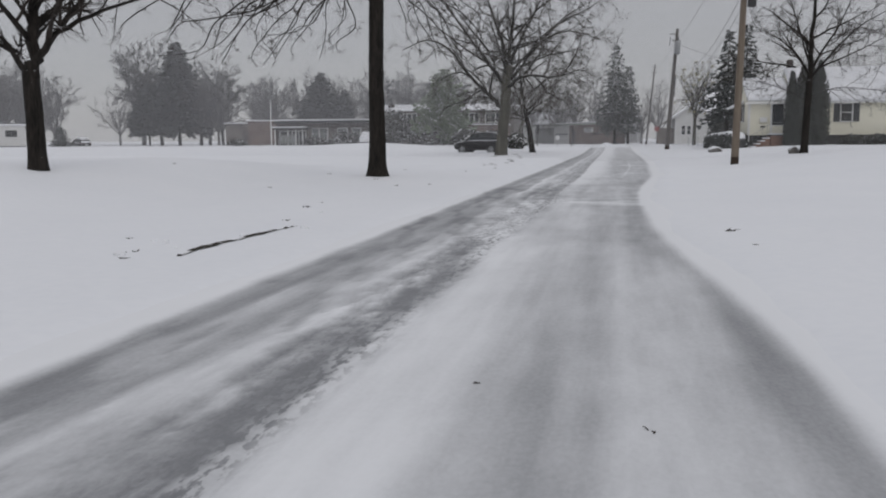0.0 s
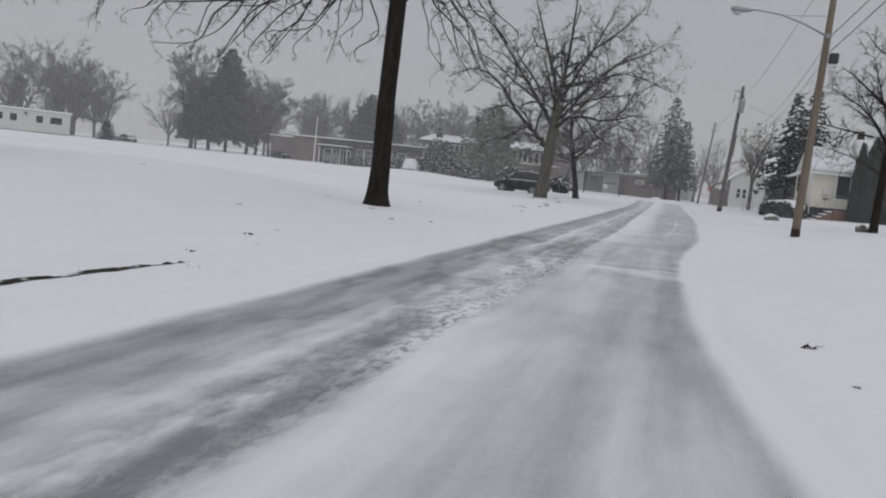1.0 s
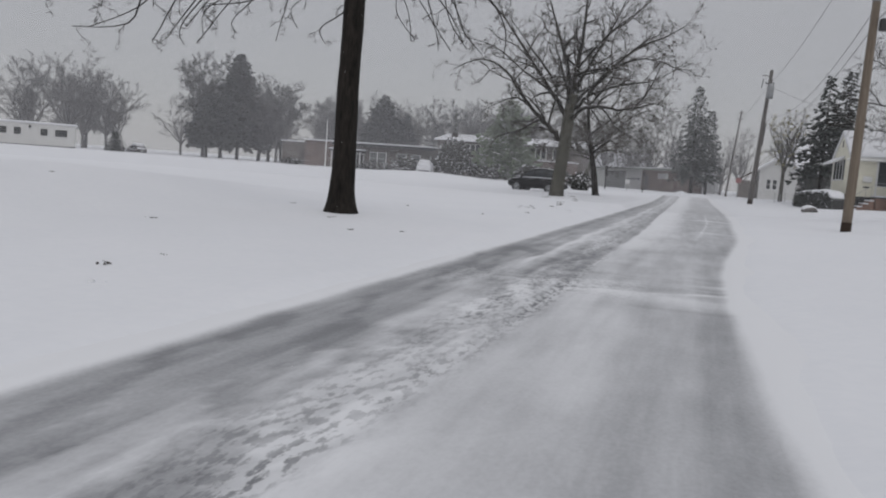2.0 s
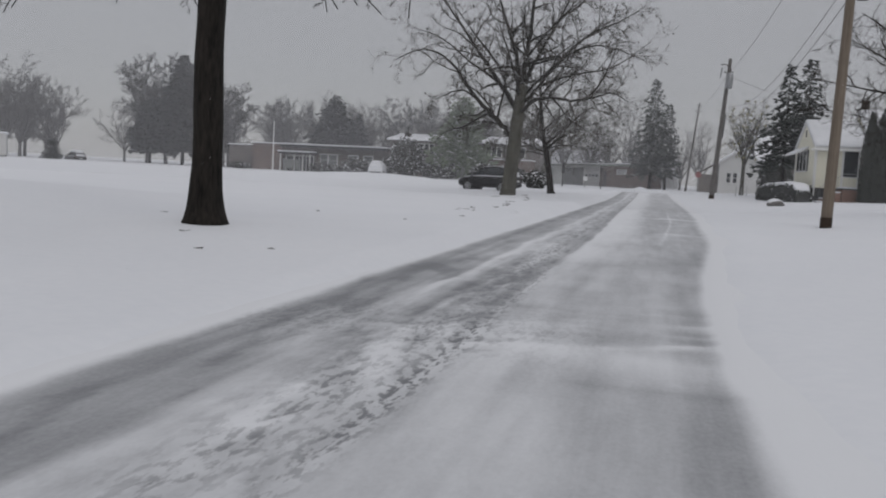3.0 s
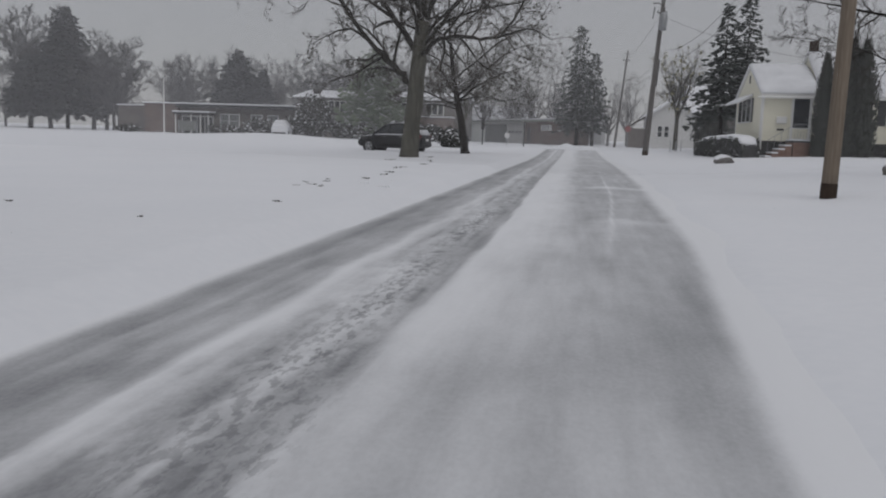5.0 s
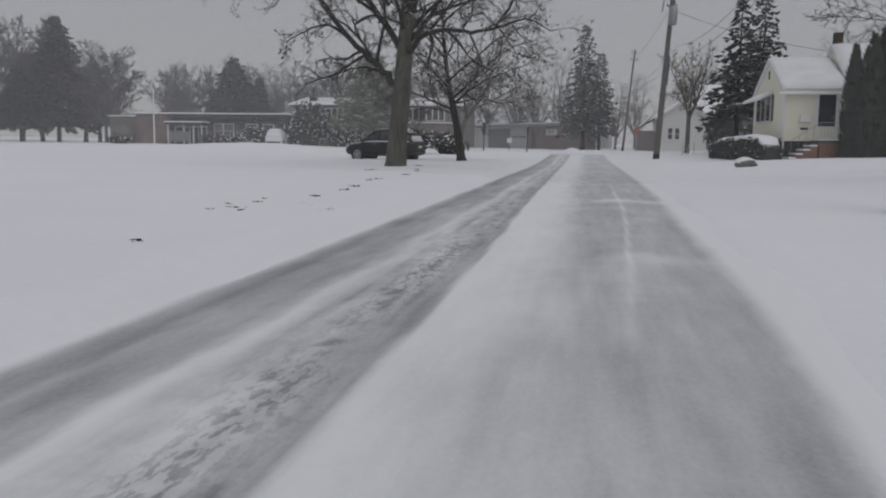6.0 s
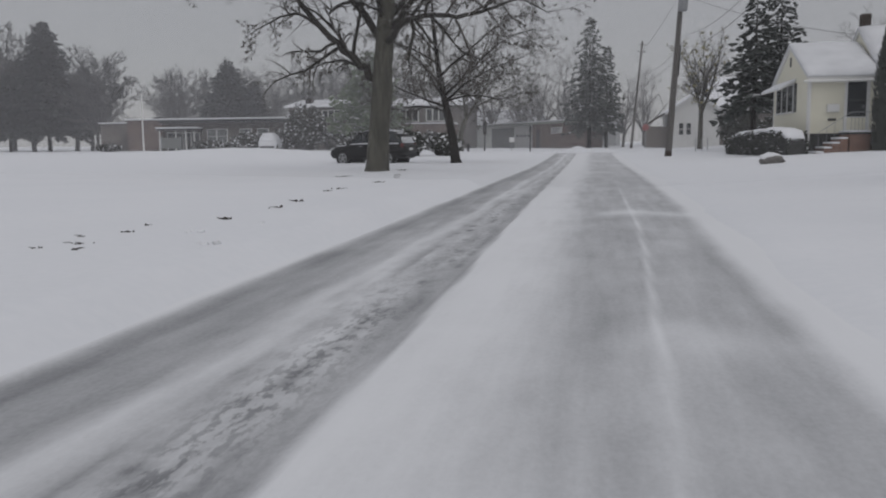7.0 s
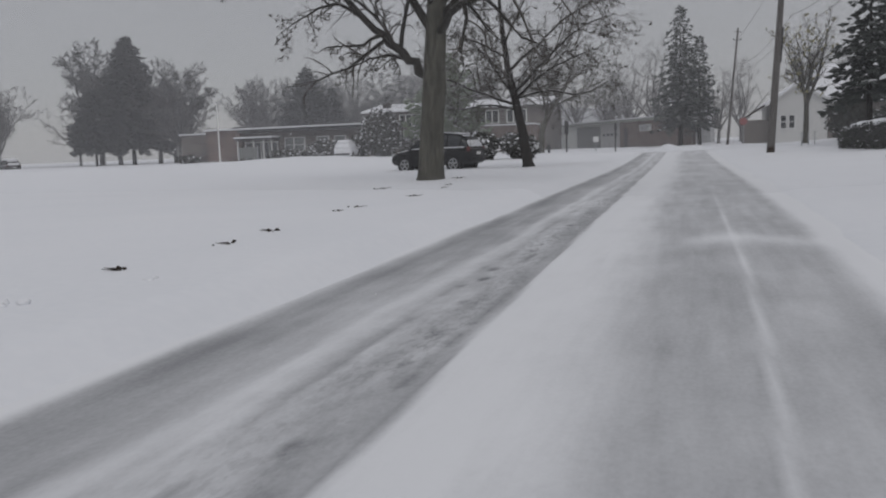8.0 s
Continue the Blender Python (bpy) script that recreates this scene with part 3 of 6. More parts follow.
    def buds(self, share, size):
        """Small clinging seed clusters along the twigs."""
        rng = self.rng
        vs = self.crown.v
        for i in range(0, len(vs), 3):
            if rng.random() < share:
                c = Vector(vs[i])
                a, b = [Vector((rng.gauss(0, 1), rng.gauss(0, 1), rng.gauss(0, 1) - 0.3)) * size for _ in range(2)]
                self.crown.add([c, c + a, c + b, c + (a + b) * 0.6 - UP * size * 0.6], [(0, 1, 3), (0, 3, 2)])

    def build(self, name, x, y, label, bark, twig, group="", turn=0.0, bough=None):
        e = thing(name, pose(x, y, gz(x, y) - 0.04, 0, 0, turn), label, "tree", group)
        part("trunk", self.trunk, bark, e, smooth_shade=True)
        part("bough", self.bough, bough or bark, e, "dark spreading boughs", True)
        part("crown", self.crown, twig, e)
        return e


def trunk_rings(h, r0, r1, lean=(0, 0), flare=1.35):
    zs = [0, 0.12, 0.35, 0.8] + [0.8 + (h - 0.8) * k / 6 for k in range(1, 7)]
    pts = [(lean[0] * z / h, lean[1] * z / h, z) for z in zs]
    rad = [r0 * flare, r0 * (1 + (flare - 1) * 0.55), r0 * (1 + (flare - 1) * 0.2), r0] + [r0 + (r1 - r0) * k / 6 for k in range(1, 7)]
    return pts, rad


def rugged(mesh, amount, seed):
    """Pushes a trunk's surface in and out: burls, furrows and a slight sway."""
    for i, v in enumerate(mesh.v):
        p = Vector(v)
        r = math.hypot(p.x, p.y)
        if r < 1e-4:
            continue
        k = 1 + amount * (noise.noise(Vector((p.x / r * 1.5, p.y / r * 1.5, p.z * 0.9 + seed))) + 0.6 * noise.noise(Vector((p.x / r * 4, p.y / r * 4, p.z * 1.7 + seed))))
        sway = 0.25 * amount * Vector((noise.noise(Vector((p.z * 0.7, seed, 0))), noise.noise(Vector((p.z * 0.7, seed, 7))), 0)) * min(1, p.z)
        mesh.v[i] = (p.x * k + sway.x, p.y * k + sway.y, p.z)


def fine_trunk(h, r0, r1, lean, flare, n=60):
    """Trunk centres and radii at many heights, with a flared foot."""
    zs = [h * (k / n) ** 1.15 for k in range(n + 1)]
    pts = [(lean[0] * z / h, lean[1] * z / h, z) for z in zs]
    return pts, [(r0 + (r1 - r0) * z / h) * (1 + (flare - 1) * math.exp(-z / 0.22)) for z in zs]


def near_tree():
    t = Tree(11, (8, 6, 3), (0.0, -0.05, -0.02, 0.05), 0.5, 0.0055, 0.38, (0.6, 1.3))
    t.crook = 9
    pts, rad = fine_trunk(11.5, 0.22, 0.13, (0.06, 0.1), 1.55)
    t.trunk.tube(pts, rad, 28)
    rugged(t.trunk, 0.1, 3.3)
    for z, az, ln, dip in ((4.85, 183, 4.2, 1.0), (5.0, 172, 6.3, 1.7), (5.0, 8, 2.6, 1.2), (5.3, 120, 4.6, 1.8), (5.1, 222, 5.6, 1.9), (5.3, 200, 6.6, 1.5), (5.5, 320, 3.0, 1.5), (5.4, 40, 3.2, 1.5), (5.9, 192, 7.4, 2.2),
                           (5.8, 150, 6.0, 2.2), (6.0, 250, 5.0, 2.2), (6.3, 165, 7.6, 2.4), (6.6, 355, 3.9, 1.6), (7.0, 270, 4.4, 1.5), (7.4, 90, 4, 1.5), (8.0, 190, 4.6, 1), (8.4, 20, 3.6, 1), (9.2, 130, 3.2, 0.5), (9.8, 300, 3, 0.5),
                           (4.6, 194, 4.4, 1.4), (4.6, 350, 2.3, 1.3), (4.8, 5, 2.9, 1.7), (4.8, 270, 3.0, 1.5), (4.9, 240, 4.0, 1.9), (4.4, 176, 3.0, 1.0), (4.4, 15, 2.0, 1.2), (4.7, 210, 5.2, 1.5), (4.6, 225, 4.4, 1.3), (4.65, 188, 3.4, 1.7), (4.65, 205, 2.6, 1.6), (4.7, 172, 4.8, 1.7), (4.6, 355, 1.9, 1.6), (4.7, 10, 2.4, 1.7), (4.7, 235, 3.0, 1.7), (4.75, 180, 1.7, 1.7), (4.7, 195, 2.2, 1.7),
                           (4.8, 170, 1.4, 1.5), (4.7, 5, 1.1, 1.5), (4.75, 340, 1.4, 1.6), (4.8, 20, 1.6, 1.7), (4.9, 355, 2.2, 1.9), (4.9, 185, 2.8, 1.9)):
        a = radians(az)
        c, s = math.cos(a), math.sin(a)
        rise = (0.0, 0.28, 0.4, 0.2, -dip * 0.12, -dip * 0.45, -dip * 0.75, -dip)
        p = []
        for k, u in enumerate((0.02, 0.16, 0.32, 0.48, 0.63, 0.77, 0.9, 1.0)):
            b = 0.0 if k == 0 else 0.06 + ln * 0.035
            p.append((c * ln * u + t.rng.gauss(0, b), s * ln * u + t.rng.gauss(0, b), z + rise[k] + t.rng.gauss(0, b * 0.6)))
        r = 0.018 + ln * 0.0055
        t.limb(p, [r, r * 0.9, r * 0.78, r * 0.66, r * 0.52, r * 0.4, r * 0.28, 0.008], 0, 6, 0.5 + ln * 0.45)
    for k in range(6):
        a = radians(60 * k + 20)
        c, s = math.cos(a), math.sin(a)
        h = 13.6 + 0.9 * (k % 3)
        t.limb([(0.06, 0.1, 10.9 + 0.1 * k), (c * 0.5, s * 0.5, 11.9), (c * 1.1, s * 1.1, h - 0.8), (c * 1.5, s * 1.5, h)], [0.09, 0.06, 0.035, 0.012], 0, 6)
    t.build("bare_tree", -6.23, 21.85, "bare tree with dark wet furrowed trunk and drooping twigs in snow", BARK, TWIG_NEAR)


def left_tree():
    t = Tree(23, (9, 7, 4), (0.05, 0.0, -0.03, -0.03), 0.2, 0.005, 0.46)
    pts, rad = fine_trunk(2.0, 0.175, 0.165, (-0.03, 0), 1.3, 30)
    t.trunk.tube(pts, rad, 24)
    rugged(t.trunk, 0.12, 8.1)
    for p, r in (([(0, 0, 1.9), (-0.5, 0.1, 2.4), (-1.3, 0.1, 2.9), (-2.6, 0, 3.4)], 0.12), ([(0, 0, 1.85), (0.02, 0.1, 2.9), (0.06, 0.2, 4.6), (0.0, 0.2, 6.5)], 0.15),
                 ([(0, 0, 1.9), (0.3, -0.05, 2.35), (0.75, -0.1, 2.75), (1.8, -0.2, 3.1), (3.8, -0.4, 3.55)], 0.1), ([(0.33, 0, 2.4), (0.7, 0.25, 3.1), (1.4, 0.5, 3.9), (2.1, 0.7, 4.8)], 0.075),
                 ([(0, 0, 2.6), (-0.3, -0.7, 3.4), (-0.7, -1.4, 4.2)], 0.07), ([(0.05, 0.1, 2.9), (0.5, 0.8, 3.7), (0.9, 1.5, 4.5)], 0.06), ([(0.04, 0, 3.2), (0.8, -0.5, 4.0), (1.9, -0.9, 4.4)], 0.06),
                 ([(0.03, 0, 3.0), (-0.8, 0.3, 3.8), (-1.8, 0.4, 4.4)], 0.06)):
        t.limb(p, [r * (1 - 0.85 * k / (len(p) - 1)) for k in range(len(p))], 0, 8)
    t.build("bare_tree", -11.6, 15.6, "forked bare tree with dark wet trunk standing in a snowy lawn", BARK, TWIG_NEAR)


def big_tree():
    t = Tree(6, (13, 9, 7), (0.04, 0.02, -0.01, 0.0), 0.26, 0.006, 0.42, (0.5, 1.15), 0.14)
    pts, rad = fine_trunk(5.6, 0.37, 0.28, (0.45, 0), 1.2, 44)
    t.trunk.tube(pts, rad, 24)
    rugged(t.trunk, 0.09, 1.7)
    limbs = (
        ([(0.2, 0, 2.85), (-0.3, -0.1, 3.4), (-1.0, -0.2, 4.05), (-1.9, -0.4, 4.95), (-3.2, -0.5, 6.6), (-4.6, -0.6, 7.2), (-6.2, -0.6, 6.6)], 0.19),
        ([(-0.3, -0.1, 3.4), (-1.0, 0.1, 3.7), (-1.8, 0.2, 3.65), (-2.6, 0.3, 3.4)], 0.085),
        ([(0.38, 0, 4.1), (-0.7, 0.2, 5.6), (-2.2, 0.6, 7.6), (-3.4, 0.6, 9.2), (-4.6, 0.4, 10.6)], 0.17),
        ([(-1.6, -0.3, 4.65), (-2.4, -0.5, 5.2), (-3.2, -0.7, 5.0), (-4.2, -0.8, 4.45)], 0.08),
        ([(0.45, 0, 5.2), (0.0, 0.1, 7.2), (-0.8, 0.0, 9.4), (-1.6, -0.2, 11.8)], 0.17),
        ([(0.5, 0, 5.3), (0.7, -0.3, 7.6), (0.9, -0.5, 10.0), (0.9, -0.5, 12.6)], 0.18),
        ([(0.5, 0, 5.3), (1.2, 0.3, 7.2), (2.2, 0.5, 9.2), (3.0, 0.6, 11.2)], 0.15),
        ([(0.45, 0, 4.6), (1.4, -0.3, 5.6), (2.5, -0.6, 6.9), (4.2, -0.7, 7.5), (6.2, -0.7, 6.9)], 0.14),
        ([(0.4, 0, 4.2), (1.2, -1.0, 4.75), (2.2, -1.8, 4.85), (3.2, -2.6, 4.65), (4.2, -3.0, 4.75), (5.0, -3.1, 5.0), (5.9, -3.0, 4.6)], 0.14),
        ([(4.0, -2.9, 4.72), (4.6, -3.1, 5.6), (5.0, -3.0, 6.6), (5.2, -2.8, 7.4)], 0.06),
        ([(0.5, 0, 5.0), (1.8, 0.8, 6.6), (3.6, 1.2, 8.4), (5.2, 1.4, 9.4)], 0.11),
        ([(0.4, 0, 4.8), (0.1, -1.6, 6.6), (-0.3, -3.2, 8.0)], 0.11), ([(0.4, 0, 5.0), (0.3, 1.8, 6.8), (0.2, 3.6, 8.2)], 0.11),
        ([(-0.9, 0.3, 5.8), (-2.5, 1.2, 6.8), (-4.4, 1.8, 8.2), (-6.4, 2.0, 8.8)], 0.09),
        ([(0.7, -0.3, 7.0), (2.2, -1.2, 8.6), (3.8, -1.8, 9.8)], 0.08), ([(1.4, -0.3, 5.6), (3.0, 0.2, 6.2), (4.8, 0.4, 6.6), (6.6, 0.6, 7.9)], 0.08), ([(2.2, -0.5, 6.6), (3.6, -0.4, 8.0), (5.2, -0.2, 8.8), (6.4, 0, 9.6)], 0.08), ([(2.0, 0.4, 8.8), (3.6, 0.6, 10.2), (4.8, 0.8, 11.6)], 0.07), ([(-0.3, 0.1, 6.0), (-1.6, -1.4, 7.6), (-2.8, -2.6, 9.2)], 0.09))
    for p, r in limbs:
        t.limb(p, [0.86 * r * (1 - 0.9 * k / (len(p) - 1)) for k in range(len(p))], 0, 8)
    t.buds(0.06, 0.042)
    t.build("bare_tree", -7.4, 54.4, "large spreading bare tree with grey-brown trunk and clinging seed clusters", BARK_GREY, TWIG, bough=BOUGH)


def second_tree():
    t = Tree(8, (15, 10, 7), (0.02, 0.0, 0.0, 0.0), 0.24, 0.008, 0.46, (0.5, 1.1))
    t.trunk.tube([(0.05, 0, 0), (0.02, 0, 0.2), (-0.15, 0, 1.4), (-0.4, 0.05, 2.6), (-0.75, 0.1, 4.2), (-1.0, 0.1, 6.4), (-1.1, 0.2, 8.2)], [0.3, 0.23, 0.2, 0.17, 0.13, 0.08, 0.03], 12)
    for p, r in (([(-0.4, 0, 2.6), (-1.4, -0.2, 3.0), (-2.8, -0.3, 3.6), (-4.4, -0.3, 4.4)], 0.08), ([(-0.45, 0, 2.8), (0.5, -0.4, 3.6), (1.6, -0.6, 4.2), (3.4, -0.7, 4.8)], 0.08),
                 ([(-0.6, 0, 3.6), (-1.6, 0.6, 4.6), (-2.8, 1.0, 5.6)], 0.07), ([(-0.7, 0, 4.0), (0.6, 0.4, 5.2), (1.8, 0.6, 6.2), (3.0, 0.6, 6.8)], 0.07),
                 ([(-0.9, 0, 5.2), (-2.0, -0.4, 6.4), (-3.0, -0.6, 7.2)], 0.05), ([(-0.9, 0, 5.0), (0.0, -0.8, 6.4), (0.8, -1.2, 7.6)], 0.05),
                 ([(-0.5, 0, 3.0), (-0.7, -1.4, 3.6), (-1.0, -2.8, 4.4)], 0.06), ([(-0.6, 0, 3.4), (-0.2, 1.5, 4.2), (0.2, 2.8, 5.0)], 0.06),
                 ([(-0.4, 0, 2.9), (0.8, 0.6, 3.2), (2.2, 0.9, 3.0), (3.6, 1.0, 3.6)], 0.06),
                 ([(-0.35, 0, 2.4), (-1.6, 0.3, 2.7), (-3.2, 0.5, 2.6), (-4.6, 0.6, 3.2)], 0.055), ([(-0.5, 0, 3.1), (0.9, -0.2, 4.4), (2.4, -0.3, 5.6), (3.8, -0.4, 6.0)], 0.07), ([(-0.8, 0, 4.6), (-2.2, 0.2, 5.4), (-3.8, 0.3, 5.8)], 0.06)):
        t.limb(p, [r * (1 - 0.85 * k / (len(p) - 1)) for k in range(len(p))], 0, 6)
    t.buds(0.06, 0.042)
    t.build("bare_tree", -6.6, 66.0, "leaning bare tree with dark trunk and dense twigs beside the road", BARK, TWIG)


def lawn_tree():
    t = Tree(31, (13, 9, 6), (0.06, 0.03, 0.0, 0.0), 0.2, 0.007, 0.46)
    pts, rad = trunk_rings(3.4, 0.165, 0.15, (0.1, 0))
    t.trunk.tube(pts, rad, 12)
    for p, r in (([(0.1, 0, 3.1), (0.1, 0, 5.0), (0.2, 0.1, 7.2), (0.1, 0.1, 9.2)], 0.15), ([(0.1, 0, 3.7), (0.6, 0.1, 4.7), (1.3, 0.2, 5.8), (2.0, 0.2, 7.6)], 0.075),
                 ([(0.08, 0, 3.6), (-0.5, 0.1, 4.6), (-1.4, 0.2, 5.4), (-2.6, 0.2, 6.0)], 0.065), ([(0.05, 0, 2.4), (-0.9, -0.3, 2.9), (-2.1, -0.5, 3.3), (-3.6, -0.5, 3.5)], 0.03),
                 ([(0.1, 0, 2.6), (1.2, -0.3, 3.0), (2.6, -0.5, 2.9), (4.0, -0.5, 2.6)], 0.03), ([(0.1, 0, 3.4), (0.9, -0.9, 4.6), (1.8, -1.6, 5.6), (3.2, -2.0, 6.4)], 0.055),
                 ([(0.1, 0, 3.6), (-0.6, 0.9, 5.0), (-1.2, 1.8, 6.4)], 0.055), ([(0.1, 0, 4.0), (-0.6, -0.9, 5.6), (-1.3, -1.6, 7.2)], 0.055),
                 ([(0.6, 0.1, 4.0), (2.0, 0.6, 4.6), (3.6, 0.8, 5.4)], 0.06), ([(-0.5, 0.1, 4.0), (-2.0, -0.5, 4.2), (-3.4, -0.8, 4.4)], 0.05)):
        t.limb(p, [r * (1 - 0.85 * k / (len(p) - 1)) for k in range(len(p))], 0, 7)
    t.build("bare_tree", 8.35, 42.9, "slender bare tree on the snowy front lawn of the cream house", BARK, TWIG_NEAR)


def far_bare(seed, h, spread, kids=(9, 8, 6), thin=0.02, fork=0.2, flat=4):
    t = Tree(seed, kids, (0.05, 0.04, 0.02, 0.0), 0.2, thin, 0.42, (0.45, 1.05), 0.15, flat)
    rng = t.rng
    pts, rad = trunk_rings(h * fork, h * 0.02, h * 0.017, (rng.uniform(-0.2, 0.2), 0), 1.3)
    t.trunk.tube(pts, rad, 8)
    top = Vector(pts[-1])
    n = 9
    for k in range(n):
        a = 2.4 * k + rng.random() * 0.5
        tilt = spread * (0.15 + 1.05 * k / n)
        L = h * (1 - fork) * rng.uniform(0.84, 0.94) * (1 - 0.2 * k / n)
        d = Vector((math.cos(a) * tilt, math.sin(a) * tilt, 1)).normalized()
        p0 = top - Vector((0, 0, h * 0.05 * rng.random()))
        bend = Vector((rng.gauss(0, 0.12), rng.gauss(0, 0.12), 0.1))
        t.limb([p0, p0 + d * L * 0.35, p0 + (d + bend).normalized() * L * 0.7, p0 + (d + bend * 1.6).normalized() * L], [h * 0.012, h * 0.008, h * 0.004, thin * 0.7], 0, 5)
    return t


def spruce(name, x, y, h, r, label, mat, seed, skirt=0.06, rows=None, dense=1.0, droop=0.3, bough=1.0, shape=0.85, group="", spray=1.0):
    """A conifer: a tapered trunk and uneven drooping boughs made of needle sprays."""
    rng = random.Random(seed)
    e = thing(name, pose(x, y, gz(x, y) - 0.05), label, "tree", group)
    tr = Mesh().tube([(0, 0, 0), (0, 0, h * 0.3), (0, 0, h * 0.97)], [h * 0.018, h * 0.014, 0.01], 8)
    part("trunk", tr, BARK, e, smooth_shade=True)
    cr = Mesh()
    ph = rng.uniform(0, 50)
    count = int(h * 24 * dense)
    for k in range(count):
        f = (k + rng.random()) / count
        f = f ** 1.12
        z = h * (skirt + (1 - skirt) * f) + rng.gauss(0, 0.08)
        a = k * 2.39996 + rng.gauss(0, 0.25)
        c, s = math.cos(a), math.sin(a)
        lobe = 1 + 0.45 * noise.noise(Vector((c * 1.1, s * 1.1, z * 0.55 + ph)))
        L = (r * (1 - f) ** shape * lobe * rng.uniform(0.6, 1.1)) + 0.1
        dr = droop * rng.uniform(0.3, 1.5)
        m = max(2, int(L * 3.4 * bough))
        size = (0.22 + 0.07 * L) * spray
        for j in range(m):
            u = (j + 0.7 * rng.random() + 0.3) / m
            root = Vector((c * L * u, s * L * u, z - dr * L * u * u + 0.22 * L * max(0, u - 0.6)))
            for q in range(3):
                b = a + rng.gauss(0, 0.75)
                ln = size * rng.uniform(0.6, 1.3)
                tip = root + Vector((math.cos(b) * ln, math.sin(b) * ln, rng.uniform(-0.55, 0.12) * ln))
                w = Vector((-math.sin(b), math.cos(b), rng.uniform(-0.5, 0.5))) * ln * rng.uniform(0.16, 0.3)
                mid = root.lerp(tip, 0.5)
                low = mid - UP * ln * rng.uniform(0.1, 0.5)
                cr.add([root, mid + w, tip, mid - w, low], [(0, 1, 2), (0, 2, 3), (0, 2, 4)])
    for i in range(6):
        a = rng.random() * 6.283
        cr.add([(0, 0, h * 0.93), (0.13 * math.cos(a), 0.13 * math.sin(a), h * 0.95), (0, 0, h)], [(0, 1, 2)])
    part("crown", cr, mat, e)
    return e


def leafy(mesh, c, r, n, size, rng, flat=0.0):
    """n small leaf clumps scattered near the surface of an ellipsoid."""
    for _ in range(n):
        d = Vector((rng.gauss(0, 1), rng.gauss(0, 1), rng.gauss(0, 1))).normalized()
        q = rng.uniform(0.72, 1.05) * (1 + 0.22 * noise.noise(Vector((d.x * 2.3 + c[0], d.y * 2.3 + c[1], d.z * 2.3))))
        p = Vector((c[0] + d.x * r[0] * q, c[1] + d.y * r[1] * q, c[2] + d.z * r[2] * q))
        a = Vector((rng.gauss(0, 1), rng.gauss(0, 1), rng.gauss(0, 1) * (1 - flat))).normalized() * size * rng.uniform(0.6, 1.4)
        b = a.cross(Vector((rng.gauss(0, 1), rng.gauss(0, 1), rng.gauss(0, 1)))).normalized() * size * rng.uniform(0.4, 0.9)
        mesh.add([p - a, p + b * 0.9, p + a, p - b], [(0, 1, 2), (0, 2, 3)])
    return mesh


def shrub(name, x, y, rx_, ry_, h, label, mat, seed, n=900, size=0.12, turn=0.0, cat="shrub"):
    rng = random.Random(seed)
    e = thing(name, pose(x, y, gz(x, y) - 0.05, 0, 0, turn), label, cat)
    # solid dark lump that fills the inside of the foliage
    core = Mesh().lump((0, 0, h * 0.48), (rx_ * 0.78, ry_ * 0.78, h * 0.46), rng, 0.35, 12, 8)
    part("core", core, FOLIAGE_FILL, e, smooth_shade=True)
    part("foliage", leafy(Mesh(), (0, 0, h * 0.5), (rx_, ry_, h * 0.5), n, size, rng), mat, e)
    return e


near_tree()
left_tree()
big_tree()
second_tree()
lawn_tree()

spruce("spruce_tree", 9.2, 81.0, 10.1, 2.4, "tall dark spruce with snow on its boughs behind the cream house", NEEDLE, 1, 0.26, dense=0.55, spray=1.45, shape=0.9, droop=0.4)
spruce("spruce_tree", 10.9, 82.5, 10.6, 2.75, "tall dark spruce with snow on its boughs behind the cream house", NEEDLE, 2, 0.24, dense=0.55, spray=1.45, shape=0.9, droop=0.4)
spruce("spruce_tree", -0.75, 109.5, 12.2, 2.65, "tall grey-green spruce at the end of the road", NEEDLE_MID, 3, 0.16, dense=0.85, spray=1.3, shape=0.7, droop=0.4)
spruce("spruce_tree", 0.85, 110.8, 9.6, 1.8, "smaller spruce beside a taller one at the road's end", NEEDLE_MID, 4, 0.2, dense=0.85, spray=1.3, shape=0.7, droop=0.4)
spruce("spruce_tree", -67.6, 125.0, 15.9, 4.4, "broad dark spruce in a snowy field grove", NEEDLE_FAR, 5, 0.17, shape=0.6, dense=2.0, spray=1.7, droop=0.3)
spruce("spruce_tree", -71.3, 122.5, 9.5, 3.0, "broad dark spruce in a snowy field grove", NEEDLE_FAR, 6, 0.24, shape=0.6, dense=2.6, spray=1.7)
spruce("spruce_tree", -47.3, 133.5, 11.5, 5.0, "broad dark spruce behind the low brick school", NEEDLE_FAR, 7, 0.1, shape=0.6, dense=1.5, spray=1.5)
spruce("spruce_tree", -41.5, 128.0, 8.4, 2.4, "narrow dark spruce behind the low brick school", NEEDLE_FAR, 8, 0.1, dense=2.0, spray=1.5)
spruce("small_conifer", -77.7, 109.7, 2.8, 1.25, "small dark conifer in the snowy field", NEEDLE, 9, 0.03, shape=0.55, dense=4.0)
spruce("pine_tree", -22.8, 112.0, 9.8, 3.5, "soft green pine in front of the brick school", PINE, 10, 0.05, shape=0.5, droop=-0.25, dense=1.9, spray=1.4)

